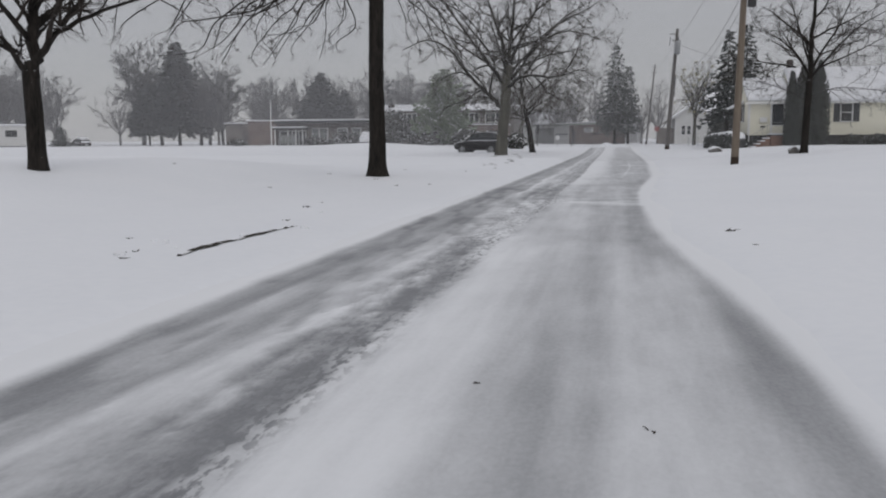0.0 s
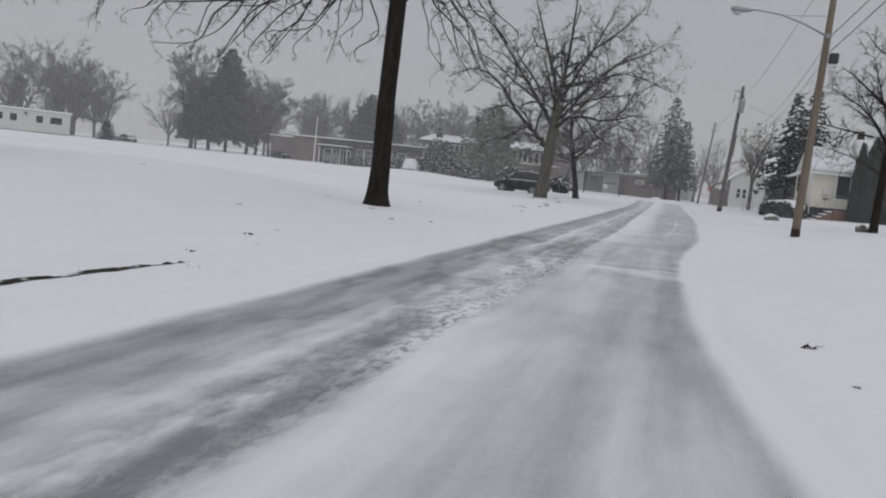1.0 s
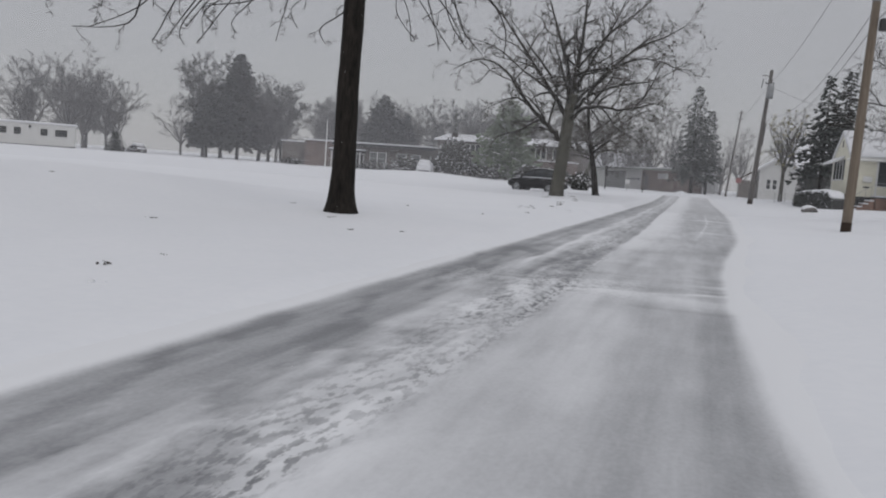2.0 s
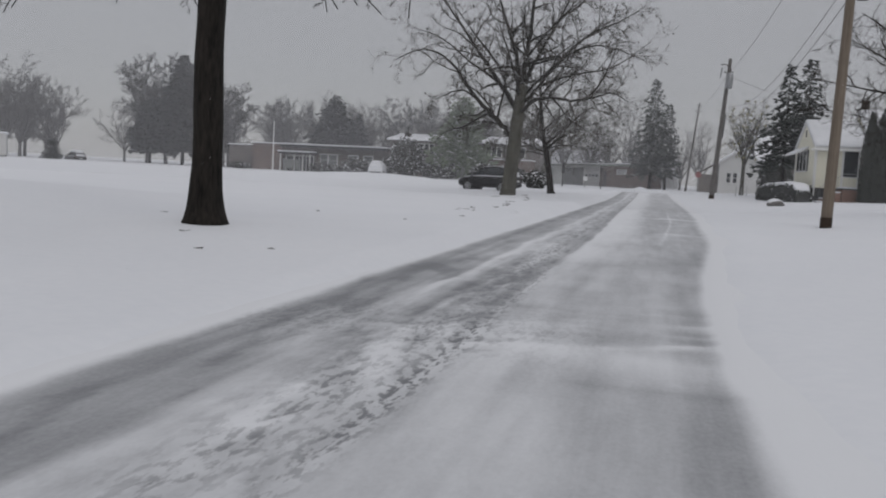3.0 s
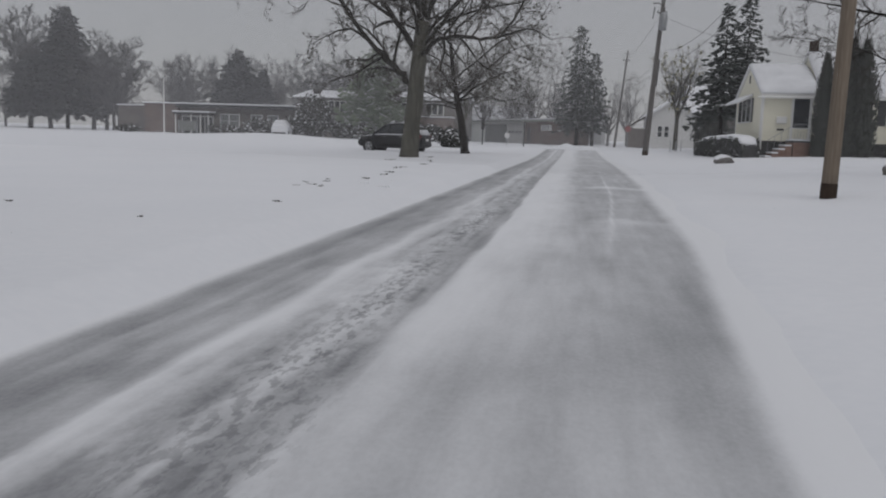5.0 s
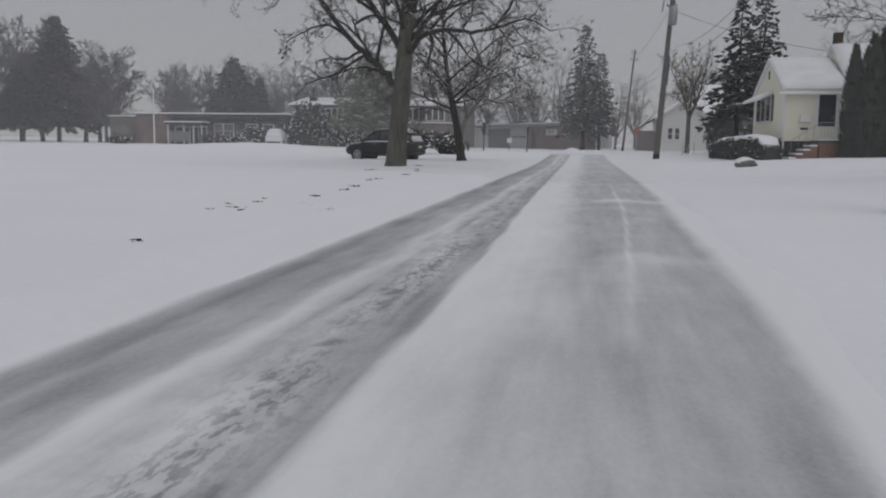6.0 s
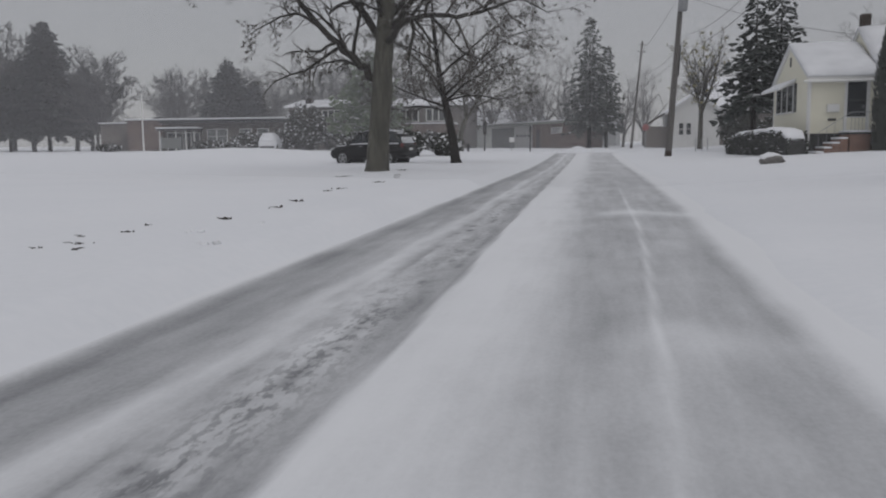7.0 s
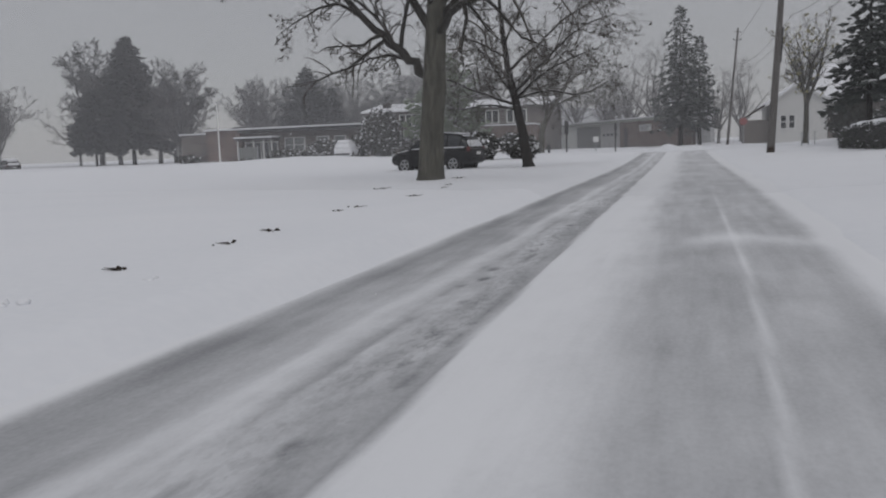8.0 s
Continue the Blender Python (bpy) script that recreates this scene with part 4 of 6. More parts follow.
for k, (x, y, h, rr) in enumerate(((11.75, 65.2, 5.1, 0.42), (12.45, 65.0, 5.5, 0.7), (13.0, 65.3, 5.8, 0.7), (13.5, 65.0, 5.7, 0.68))):
    e = thing("arborvitae", pose(x, y, gz(x, y) - 0.05), "tall dark columnar arborvitae beside the cream house's stoop", "shrub", "arborvitaes by the stoop")
    rng = random.Random(40 + k)
    core, fol = Mesh(), Mesh()
    core.tube([(0, 0, 0), (0, 0, h * 0.15), (0, 0, h * 0.6), (0, 0, h * 0.97)], [rr * 0.7, rr * 0.85, rr * 0.7, 0.03], 10)
    for _ in range(1700):
        f = rng.random() ** 1.15
        w = rr * (1.02 if f < 0.45 else 1.02 * (1 - ((f - 0.45) / 0.55) ** 1.7)) * rng.uniform(0.82, 1.08) + 0.03
        a = rng.random() * 6.283
        p = Vector((math.cos(a) * w, math.sin(a) * w, h * f))
        t = Vector((math.cos(a) * 0.25, math.sin(a) * 0.25, 1)).normalized() * rng.uniform(0.12, 0.3)
        s = Vector((-math.sin(a), math.cos(a), rng.uniform(-0.4, 0.4))) * rng.uniform(0.05, 0.11)
        fol.add([p - s, p + s, p + t + Vector((math.cos(a), math.sin(a), 0)) * 0.05], [(0, 1, 2)])
    part("core", core, FOLIAGE_FILL, e, smooth_shade=True)
    part("foliage", fol, ARB, e)

def roadside_tree():
    t = Tree(64, (11, 9, 7), (0.05, 0.03, 0.0, 0.0), 0.2, 0.014, 0.46, (0.5, 1.1))
    t.trunk.tube([(0, 0, 0), (0.0, 0, 0.3), (0.1, 0, 1.6), (0.5, 0, 2.8)], [0.34, 0.27, 0.23, 0.2], 12)
    for p, r in (([(0.45, 0, 2.6), (1.2, 0, 3.8), (2.2, 0.2, 5.4), (2.8, 0.2, 7.6), (3.2, 0.2, 9.4)], 0.17), ([(0.4, 0, 2.7), (0.3, 0.3, 4.2), (-0.4, 0.5, 6.0), (-1.2, 0.5, 8.2)], 0.13),
                 ([(1.0, 0, 3.6), (2.4, -0.4, 4.2), (4.0, -0.6, 5.0), (5.4, -0.6, 5.6)], 0.09), ([(0.3, 0, 3.4), (-1.0, -0.4, 4.4), (-2.6, -0.6, 5.2)], 0.09),
                 ([(2.0, 0.2, 5.2), (3.4, 0.6, 6.4), (4.6, 0.8, 7.6)], 0.07), ([(0.6, 0, 3.0), (0.8, -1.0, 5.0), (1.0, -1.8, 7.0)], 0.08)):
        t.limb(p, [r * (1 - 0.85 * k / (len(p) - 1)) for k in range(len(p))], 0, 6)
    t.build("bare_tree", -11.3, 98.0, "bare tree with a brown forked trunk beside the pale garage", BARK_GREY, TWIG)


roadside_tree()

# far bare trees: three kinds, repeated
kinds = [far_bare(51, 14.0, 0.8, thin=0.026), far_bare(52, 14.0, 1.0, thin=0.026), far_bare(53, 14.0, 0.65, thin=0.026, fork=0.16), far_bare(54, 14.0, 0.8, (8, 6, 5), 0.014, flat=3), far_bare(55, 14.0, 0.6, (8, 6, 5), 0.014, 0.26, 3), far_bare(56, 14.0, 0.75, (10, 9, 6), 0.036, flat=4)]
first = []
spots = [(-78.5, 133, 1.3, 5), (-64.5, 126, 1.0, 5), (-61.0, 126.5, 0.85, 5), (-74, 131, 1.1, 5), (-86, 138, 0.72, 1), (-98, 128, 1.0, 2), (-104, 132, 1.2, 0), (-110, 130, 1.1,
         2), (-93, 130, 0.85, 2), (-117, 135, 0.95, 0), (-56, 150, 0.9, 5), (-51, 152, 0.85, 0), (-45, 158, 1.0, 5), (-39, 156, 0.95, 2), (-33, 158, 0.95, 5), (-61, 148, 0.85, 1),
         (-27, 152, 0.8, 1), (-20, 156, 0.75, 2), (-3.5, 128, 0.86, 3), (12, 130, 0.75, 4), (17, 124, 0.8, 3), (22, 98, 0.75, 3), (27, 92, 0.85, 4), (33, 96, 0.9, 3), (19.5, 90,
         0.72, 3), (-37, 166, 0.9, 1), (-67, 158, 0.95, 0), (-72, 165, 0.9, 2), (2.6, 116, 0.55, 3), (-7, 138, 0.85, 3), (-53, 160, 0.95, 1), (-48, 150, 0.8, 2), (-42, 164, 1.0,
         0), (-36, 150, 0.75, 1), (-30, 163, 0.95, 2), (-24, 164, 0.9, 0), (-64, 152, 0.9, 2), (-58, 158, 1.0, 1), (-65.5, 131, 0.95, 2), (-61, 125, 0.8, 1), (-101, 138, 1.0, 1),
         (-107, 140, 1.05, 0), (-113, 142, 1.0, 2), (-121, 128, 0.9, 1), (-15, 150, 0.8, 4), (-11, 158, 0.85, 3), (14, 138, 0.8, 3), (-9.0, 134, 0.62, 4),
         (5.5, 132, 0.7, 3)]
for i, (x, y, s, k) in enumerate(spots):
    m = pose(x, y, gz(x, y) - 0.1, 0, 0, 77 * i) @ Matrix.Scale(s, 4)
    if k not in [a for a, _ in first]:
        t = kinds[k]
        e = thing("far_tree", m, "bare grey tree in the snowy distance", "tree", "far bare trees")
        # haze-lightened twig colour on the whole far tree, trunk included
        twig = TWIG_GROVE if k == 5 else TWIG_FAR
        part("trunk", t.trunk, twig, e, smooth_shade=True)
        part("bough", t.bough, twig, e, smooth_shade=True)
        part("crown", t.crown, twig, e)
        first.append((k, e))
    else:
        e = dict(first)[k]
        sc = e.matrix_basis.to_scale()[0]
        copy_thing(e, pose(x, y, gz(x, y) - 0.1, 0, 0, 77 * i) @ Matrix.Scale(s / sc, 4))


def leafy_tree():
    t = far_bare(58, 8.8, 0.5, (8, 6, 5), 0.011, 0.32, 2)
    e = thing("leafy_tree", pose(7.2, 90.5, gz(7.2, 90.5) - 0.05), "small forked tree keeping a few yellowish leaves beside the white house", "tree")
    part("trunk", t.trunk, BARK_GREY, e, smooth_shade=True)
    part("bough", t.bough, BARK_GREY, e, smooth_shade=True)
    part("crown", t.crown, TWIG, e)
    rng = random.Random(6)
    lv = Mesh()
    for _ in range(420):
        c = Vector(rng.choice(t.crown.v))
        if rng.random() > 0.75 - 0.35 * c.x:
            continue
        a, b = [Vector((rng.gauss(0, 1), rng.gauss(0, 1), rng.gauss(0, 1))) * 0.09 for _ in range(2)]
        lv.add([c, c + a, c + a + b, c + b], [(0, 1, 2), (0, 2, 3)])
    part("leaves", lv, DRY_LEAF, e, "pale yellow-green dry leaves")


leafy_tree()


# ---- poles, lamp and wires ----
def span(name, a, b, sag, r, label):
    n = 14
    pts = []
    for k in range(n + 1):
        t = k / n
        p = Vector(a).lerp(Vector(b), t)
        p.z -= 4 * sag * t * (1 - t)
        pts.append(p)
    ob = part(name, Mesh().tube(pts, [r] * (n + 1), 4), CABLE)
    return tagged(ob, label, "wire", "overhead wires")


def utility_pole(x, y, h, r, lean, wood, label, transformer=False, arm=False):
    z = gz(x, y) - 0.05
    e = thing("utility_pole", pose(x, y, z, 0, lean, 0), label, "utility pole")
    rng = random.Random(int(x * 10))
    zs = [0, 0.6, 1.6, h * 0.4, h * 0.7, h]
    part("shaft", Mesh().tube([(0, 0, q) for q in zs], [r, r * 0.99, r * 0.96, r * 0.88, r * 0.76, r * 0.64], 14), wood, e, smooth_shade=True)
    part("butt", Mesh().tube([(0, 0, -0.05), (0, 0, 0.28 + 0.02), (0, 0, 0.34)], [r + 0.006, r + 0.006, r + 0.003], 14), BUTT, e, "dark wet foot of the pole")
    part("cap", Mesh().tube([(0, 0, h), (0, 0, h + 0.04)], [r * 0.66, r * 0.5], 12), METAL, e)
    for q in (0.97, 0.9):
        if transformer and q > 0.95:
            s = Mesh().tube([(0, -r * 0.6, h * q - 0.25), (-0.3, -r * 0.6, h * q - 0.1), (-0.62, -r * 0.6, h * q - 0.16)], [0.035, 0.03, 0.045], 6)
        else:
            s = Mesh().tube([(-0.3, -r * 0.6, h * q), (0.3, -r * 0.6, h * q)], [0.03, 0.03], 6)
        part("crossarm", s, POLE_DARK, e)
    for q in (-0.26, 0.26):
        part("insulator", Mesh().tube([(q, -r * 0.6, h * 0.9), (q, -r * 0.6, h * 0.9 + 0.06), (q, -r * 0.6, h * 0.9 + 0.16)], [0.05, 0.07, 0.03], 8), METAL, e)
    if transformer:
        can = part("transformer", Mesh().tube([(0.1, -0.42, h * 0.79), (0.1, -0.42, h * 0.79 + 0.05), (0.1, -0.42, h * 0.88), (0.1, -0.42, h * 0.9)], [0.2, 0.24, 0.24, 0.16], 14), METAL, e, "grey cylindrical transformer can", True)
        part("bushing", Mesh().tube([(0.1, -0.42, h * 0.9), (0.1, -0.42, h * 0.93)], [0.05, 0.035], 8), DARK, can)
        part("cutout", Mesh().tube([(-0.5, -0.25, h * 0.93), (-0.55, -0.3, h * 0.86)], [0.05, 0.04], 8), METAL, e)
        part("conduit", Mesh().tube([(r, 0, 4.5), (r, 0, 6.2)], [0.035, 0.035], 6), DARK, e)
    if arm:
        part("bracket_arm", Mesh().tube([(0, 0, 7.05), (-0.8, 0, 7.42), (-1.6, 0, 7.68), (-2.4, 0, 7.78), (-2.75, 0, 7.76)], [0.035, 0.035, 0.033, 0.03, 0.03], 8), METAL, e, "curved grey steel lamp arm", True)
        part("stay", Mesh().tube([(0, 0, 7.75), (-1.5, 0, 7.66)], [0.012, 0.012], 5), METAL, e)
        head = part("lamp_head", Mesh().loft([[(x_, w * math.cos(a), 7.76 + hh * math.sin(a)) for a in (6.283 * k / 10 for k in range(10))]
                                              for x_, w, hh in ((-2.6, 0.04, 0.04), (-2.75, 0.09, 0.07), (-3.0, 0.15, 0.11), (-3.2, 0.15, 0.11), (-3.32, 0.08, 0.06))]), METAL, e, "grey cobra-head street lamp", True)
        part("lens", Mesh().loft([[(-3.08 + 0.16 * math.cos(a) * q, 0.12 * math.sin(a) * q, zz) for a in (6.283 * k / 12 for k in range(12))] for q, zz in ((1, 7.68), (0.85, 7.6), (0.4, 7.56))]), LAMP_GLASS, head, "clear lamp lens")
        part("junction_box", Mesh().box(0.16, 0.46, -0.16, 0.16, 6.15, 6.5, 0.03), DARK, e, "black box on the pole")
        part("clamp", Mesh().tube([(0, 0, 7.0), (0, 0, 7.14)], [r * 0.86, r * 0.86], 12), METAL, e)
    return e


utility_pole(4.46, 36.15, 10.2, 0.15, 1.1, POLE, "weathered brown wooden utility pole with a street lamp arm", arm=True)
utility_pole(3.88, 76.5, 10.1, 0.19, 3.4, POLE_DARK, "leaning grey wooden utility pole with a transformer", transformer=True)
utility_pole(2.85, 102.0, 9.0, 0.11, 5.0, POLE_DARK, "leaning grey wooden utility pole at the road's end")
for dx, z0, z1, sag in ((-0.26, 9.1, 9.0, 0.5), (0.1, 7.0, 6.6, 1.1), (0.08, 6.4, 5.9, 1.0)):
    span("wire", (4.6 + dx, 35.8, z0 + 0.2), (4.72 + dx, 76.4, z1 + 0.4), sag, 0.010, "black overhead wire between utility poles")
    span("wire", (4.72 + dx, 76.4, z1 + 0.4), (3.45 + dx, 102, 8.5 - (9.6 - z1) * 0.6), sag * 0.5, 0.010, "black overhead wire between utility poles")
    span("wire", (4.6 + dx, 35.8, z0 + 0.2), (5.0 + dx, -25, 9.5), 0.7, 0.014, "black overhead wire between utility poles")
span("wire", (4.72, 76.4, 9.0), (16.0, 69.5, 5.6), 0.6, 0.012, "black service wire from the pole to the cream house")


# ---- the cream house ----
def clapboards(mesh, axis, a, b, face, out, z0, z1, top=None, pitch=0.115):
    """Lapped boards on a wall: axis 'x' runs along x with its face at y = face; top(z) gives the run's ends on a gable."""
    n = int((z1 - z0) / pitch)
    for k in range(n):
        zl, zh = z0 + k * pitch, z0 + (k + 1) * pitch
        p, q = (a, b) if top is None else top(zh)
        if q - p < 0.05:
            continue
        f0, f1 = face + out * 0.022, face + out * 0.004
        if axis == "x":
            vs = [(p, f0, zl), (q, f0, zl), (q, f1, zh), (p, f1, zh), (p, face, zl), (q, face, zl)]
        else:
            vs = [(f0, p, zl), (f0, q, zl), (f1, q, zh), (f1, p, zh), (face, p, zl), (face, q, zl)]
        mesh.add(vs, [(0, 1, 2, 3), (4, 5, 1, 0)])
    return mesh


def window_unit(parent, x, z, w, h, y, glass=GLASS, shutters=0.0, mullions=(1, 1), trim=0.07):
    f = Mesh()
    f.box(x - w / 2 - trim, x + w / 2 + trim, y - 0.06, y + 0.02, z + h / 2, z + h / 2 + trim, 0.01)
    f.box(x - w / 2 - trim, x - w / 2, y - 0.055, y + 0.02, z - h / 2, z + h / 2, 0.01)
    f.box(x + w / 2, x + w / 2 + trim, y - 0.055, y + 0.02, z - h / 2, z + h / 2, 0.01)
    for k in range(1, mullions[0]):
        q = x - w / 2 + w * k / mullions[0]
        f.box(q - 0.025, q + 0.025, y - 0.05, y + 0.02, z - h / 2, z + h / 2, 0.005)
    for k in range(1, mullions[1]):
        q = z - h / 2 + h * k / mullions[1]
        f.box(x - w / 2, x + w / 2, y - 0.047, y + 0.02, q - 0.025, q + 0.025, 0.005)
    win = part("window", f, WHITE, parent)
    part("pane", Mesh().box(x - w / 2 + 0.003, x + w / 2 - 0.003, y - 0.03, y - 0.015, z - h / 2 + 0.003, z + h / 2 - 0.003), glass, win, "dark glass pane")
    part("sill", Mesh().box(x - w / 2 - trim - 0.03, x + w / 2 + trim + 0.03, y - 0.1, y + 0.02, z - h / 2 - 0.06, z - h / 2, 0.015), WHITE, win)
    if shutters:
        for s in (-1, 1):
            c = x + s * (w / 2 + trim + 0.02 + shutters / 2)
            sh = Mesh().box(c - shutters / 2, c + shutters / 2, y - 0.05, y + 0.01, z - h / 2 - 0.03, z + h / 2 + 0.05, 0.01)
            for k in range(14):
                q = z - h / 2 + 0.08 + (h - 0.14) * k / 13
                sh.box(c - shutters / 2 + 0.05, c + shutters / 2 - 0.05, y - 0.062, y - 0.04, q - 0.025, q + 0.015)
            part("shutter", sh, SHUTTER, win, "dark louvred shutter")
    return win


def cream_house():
    X0, X1, XM, Y0, Y1 = 9.2, 24.5, 12.2, 67.5, 75.0
    zb, ze = 1.42, 3.92
    g = 0.45
    e = thing("house", pose(0, 0, 0), "single-storey cream-sided house with a snow-covered gable roof", "house")
    mid = (Y0 + Y1) / 2
    rise1, rise2 = 1.62, 2.35

    def gable(z):
        f = max(0.0, (z - ze) / rise1)
        return (Y0 + (mid - Y0) * f, Y1 - (Y1 - mid) * f)
    w = Mesh().box(X0, X1, Y0, Y1, zb, ze)
    w.prism([(Y0, ze), (Y1, ze), (mid, ze + rise1)], "x", X0, X0 + 0.2)
    clapboards(w, "x", X0, X1, Y0, -1, zb, ze)
    clapboards(w, "y", Y0, Y1, X0, -1, zb, ze + rise1, gable)
    part("wall", w, SIDING, e, "cream clapboard siding")
    part("foundation", Mesh().box(X0 + 0.08, X1 - 0.08, Y0 + 0.08, Y1 - 0.08, g - 0.4, zb - 0.003), BLOCK, e, "dark foundation wall")
    for y in (Y0 - 0.025, Y1 - 0.07):
        part("corner_board", Mesh().box(X0 - 0.035, X0 + 0.08, y, y + 0.1, zb, ze, 0.008), WHITE, e)

    def roof(xa, xb, rise, over):
        sl = rise / (mid - Y0)
        y0, y1 = Y0 - over, Y1 + over
        z0 = ze - over * sl
        r = Mesh().prism([(y0, z0), (mid, ze + rise), (y1, z0), (y1, z0 + 0.12), (mid, ze + rise + 0.13), (y0, z0 + 0.12)], "x", xa, xb)
        ro = part("roof", r, WHITE, e, "gable roof with white fascia")
        s = []
        n = 10
        for k in range(2 * n + 1):
            f = k / n - 1
            yy = mid + f * (mid - y0 + 0.03)
            zz = ze + rise + 0.135 - abs(f) * (ze + rise - z0 + 0.01)
            th = 0.15 + 0.04 * noise.noise(Vector((yy, xa, 0))) - 0.08 * abs(f) ** 8
            s.append((yy, zz, th))
        m = 24
        rings = []
        for i in range(m + 1):
            xx = xa - 0.03 + (xb - xa + 0.06) * i / m
            edge = 0.05 if i in (0, m) else 0.0
            rings.append([(xx, yy, zz) for yy, zz, th in s] + [(xx, yy, zz + th - edge + 0.03 * noise.noise(Vector((xx * 0.7, yy * 0.7, 3)))) for yy, zz, th in reversed(s)])
        part("snow_cover", Mesh().loft(rings), ROOF_SNOW, ro, "thick snow on the roof", True)
    roof(X0 - 0.1, XM, rise1, 0.3)
    roof(XM + 0.003, X1 + 0.3, rise2, 0.4)
    part("gable_end", Mesh().prism([(Y0, ze), (Y1, ze), (mid, ze + rise2)], "x", XM + 0.1, XM + 0.25), SIDING, e)
    part("chimney", Mesh().box(12.5, 12.95, 71.9, 72.3, 5.4, 7.2, 0.03), BUTT, e, "dark chimney")
    part("vent", Mesh().box(X0 - 0.05, X0 + 0.02, mid - 0.12, mid + 0.12, ze + 0.75, ze + 1.2, 0.02), DARK, e, "dark gable vent")
    gut = Mesh().tube([(X0 - 0.3, Y0 - 0.4, ze - 0.2), (XM, Y0 - 0.4, ze - 0.2)], [0.06, 0.06], 8)
    part("gutter", gut, WHITE, e)
    part("downspout", Mesh().box(X0 + 0.02, X0 + 0.1, Y0 - 0.11, Y0 - 0.03, zb - 0.5, ze - 0.25, 0.01), WHITE, e)
    # door recess and storm door
    dr = part("door", Mesh().box(10.72, 11.78, Y0 - 0.06, Y0 + 0.05, 1.5, 3.84, 0.01), WHITE, e, "dark glazed storm door in a white frame")
    part("pane", Mesh().box(10.84, 11.62, Y0 - 0.075, Y0 - 0.055, 2.15, 3.72), GLASS, dr, "dark storm door glass")
    part("crossbar", Mesh().box(10.82, 11.64, Y0 - 0.09, Y0 - 0.06, 2.85, 2.91), DARK, dr)
    part("panel", Mesh().box(10.84, 11.62, Y0 - 0.08, Y0 - 0.055, 1.56, 2.1, 0.01), SIDING, dr)
    part("handle", Mesh().tube([(11.5, Y0 - 0.12, 2.5), (11.5, Y0 - 0.12, 2.66)], [0.018, 0.018], 6), METAL, dr)
    part("mailbox", Mesh().box(9.98, 10.5, Y0 - 0.2, Y0 - 0.03, 2.35, 2.72, 0.03), WHITE, e, "white wall mailbox")
    part("letter_slot", Mesh().box(10.05, 10.4, Y0 - 0.06, Y0 - 0.02, 1.98, 2.08, 0.01), DARK, e)
    window_unit(e, 15.92, 3.02, 0.72, 1.26, Y0 - 0.02, GLASS, 0.42, (1, 2))
    window_unit(e, 19.88, 3.15, 1.0, 0.8, Y0 - 0.02, GLASS, 0.42, (1, 2))
    part("air_conditioner", Mesh().box(19.45, 20.3, Y0 - 0.35, Y0 - 0.09, 2.78, 3.1, 0.03), WHITE, e, "white window air conditioner")
    # gable window group with an awning
    fr = Mesh()
    for y in (70.3, 71.6, 72.9, 74.2):
        fr.box(X0 - 0.07, X0 + 0.02, y - 0.05, y + 0.05, 2.5, 3.75, 0.01)
    fr.box(X0 - 0.08, X0 + 0.02, 70.25, 74.25, 3.75, 3.83, 0.01).box(X0 - 0.1, X0 + 0.02, 70.2, 74.3, 2.42, 2.5, 0.01)
    wn = part("window", fr, WHITE, e)
    for y in (70.35, 71.65, 72.95):
        part("pane", Mesh().box(X0 - 0.05, X0 - 0.02, y + 0.003, y + 1.19, 2.503, 3.747), GLASS, wn)
    sh = Mesh().box(X0 - 0.05, X0 + 0.01, 69.75, 70.2, 2.45, 3.8, 0.01)
    part("shutter", sh, SHUTTER, wn)
    aw = part("awning", Mesh().prism([(X0 - 0.03, 3.95), (X0 - 0.75, 3.56), (X0 - 0.75, 3.5), (X0 - 0.03, 3.88)], "y", 70.0, 74.6), WHITE, e, "white metal window awning")
    part("snow_cover", Mesh().prism([(X0 - 0.03, 4.04), (X0 - 0.68, 3.69), (X0 - 0.77, 3.61), (X0 - 0.75, 3.563), (X0 - 0.03, 3.953)], "y", 69.98, 74.62), CAP, aw)
    # stoop of brick with steps and a railing
    st = part("stoop", Mesh().box(10.55, 13.2, 65.7, Y0 - 0.03, g - 0.3, 1.36, 0.02), BRICK_STOOP, e, "red-brown brick stoop", at=None)
    part("slab", Mesh().box(10.5, 13.25, 65.65, Y0 - 0.03, 1.363, 1.44, 0.015), BLOCK, st)
    part("snow_cover", Mesh().box(10.52, 13.23, 65.67, Y0 - 0.1, 1.443, 1.53, 0.03), CAP, st)
    for k in range(4):
        x = 10.5 - 0.32 * (k + 1)
        z = 1.36 - 0.2 * (k + 1)
        s = part("step", Mesh().box(x, 10.5 - 0.32 * k - 0.003, 65.75, Y0 - 0.15, g - 0.3, z, 0.015), BRICK_STOOP, st)
        part("snow_cover", Mesh().box(x - 0.01, 10.5 - 0.32 * k - 0.005, 65.73, Y0 - 0.16, z + 0.003, z + 0.08, 0.025), CAP, s)
    rail = Mesh()
    rail.tube([(10.6, 65.8, 2.3), (13.1, 65.8, 2.3)], [0.014, 0.014], 6)
    rail.tube([(9.3, 65.8, 1.45), (10.6, 65.8, 2.3)], [0.014, 0.014], 6)
    rl = part("railing", rail, METAL, e, "thin grey metal railing")
    for k in range(18):
        x = 10.6 + 2.5 * k / 17
        part("baluster", Mesh().tube([(x, 65.8, 1.44), (x, 65.8, 2.3)], [0.007, 0.007], 5), METAL, rl)
    for k in range(4):
        x = 9.3 + 1.3 * k / 4
        part("baluster", Mesh().tube([(x, 65.8, 0.6 + 0.2 * k), (x, 65.8, 1.45 + 0.85 * k / 4)], [0.008, 0.008], 5), METAL, rl)
    return e


cream_house()


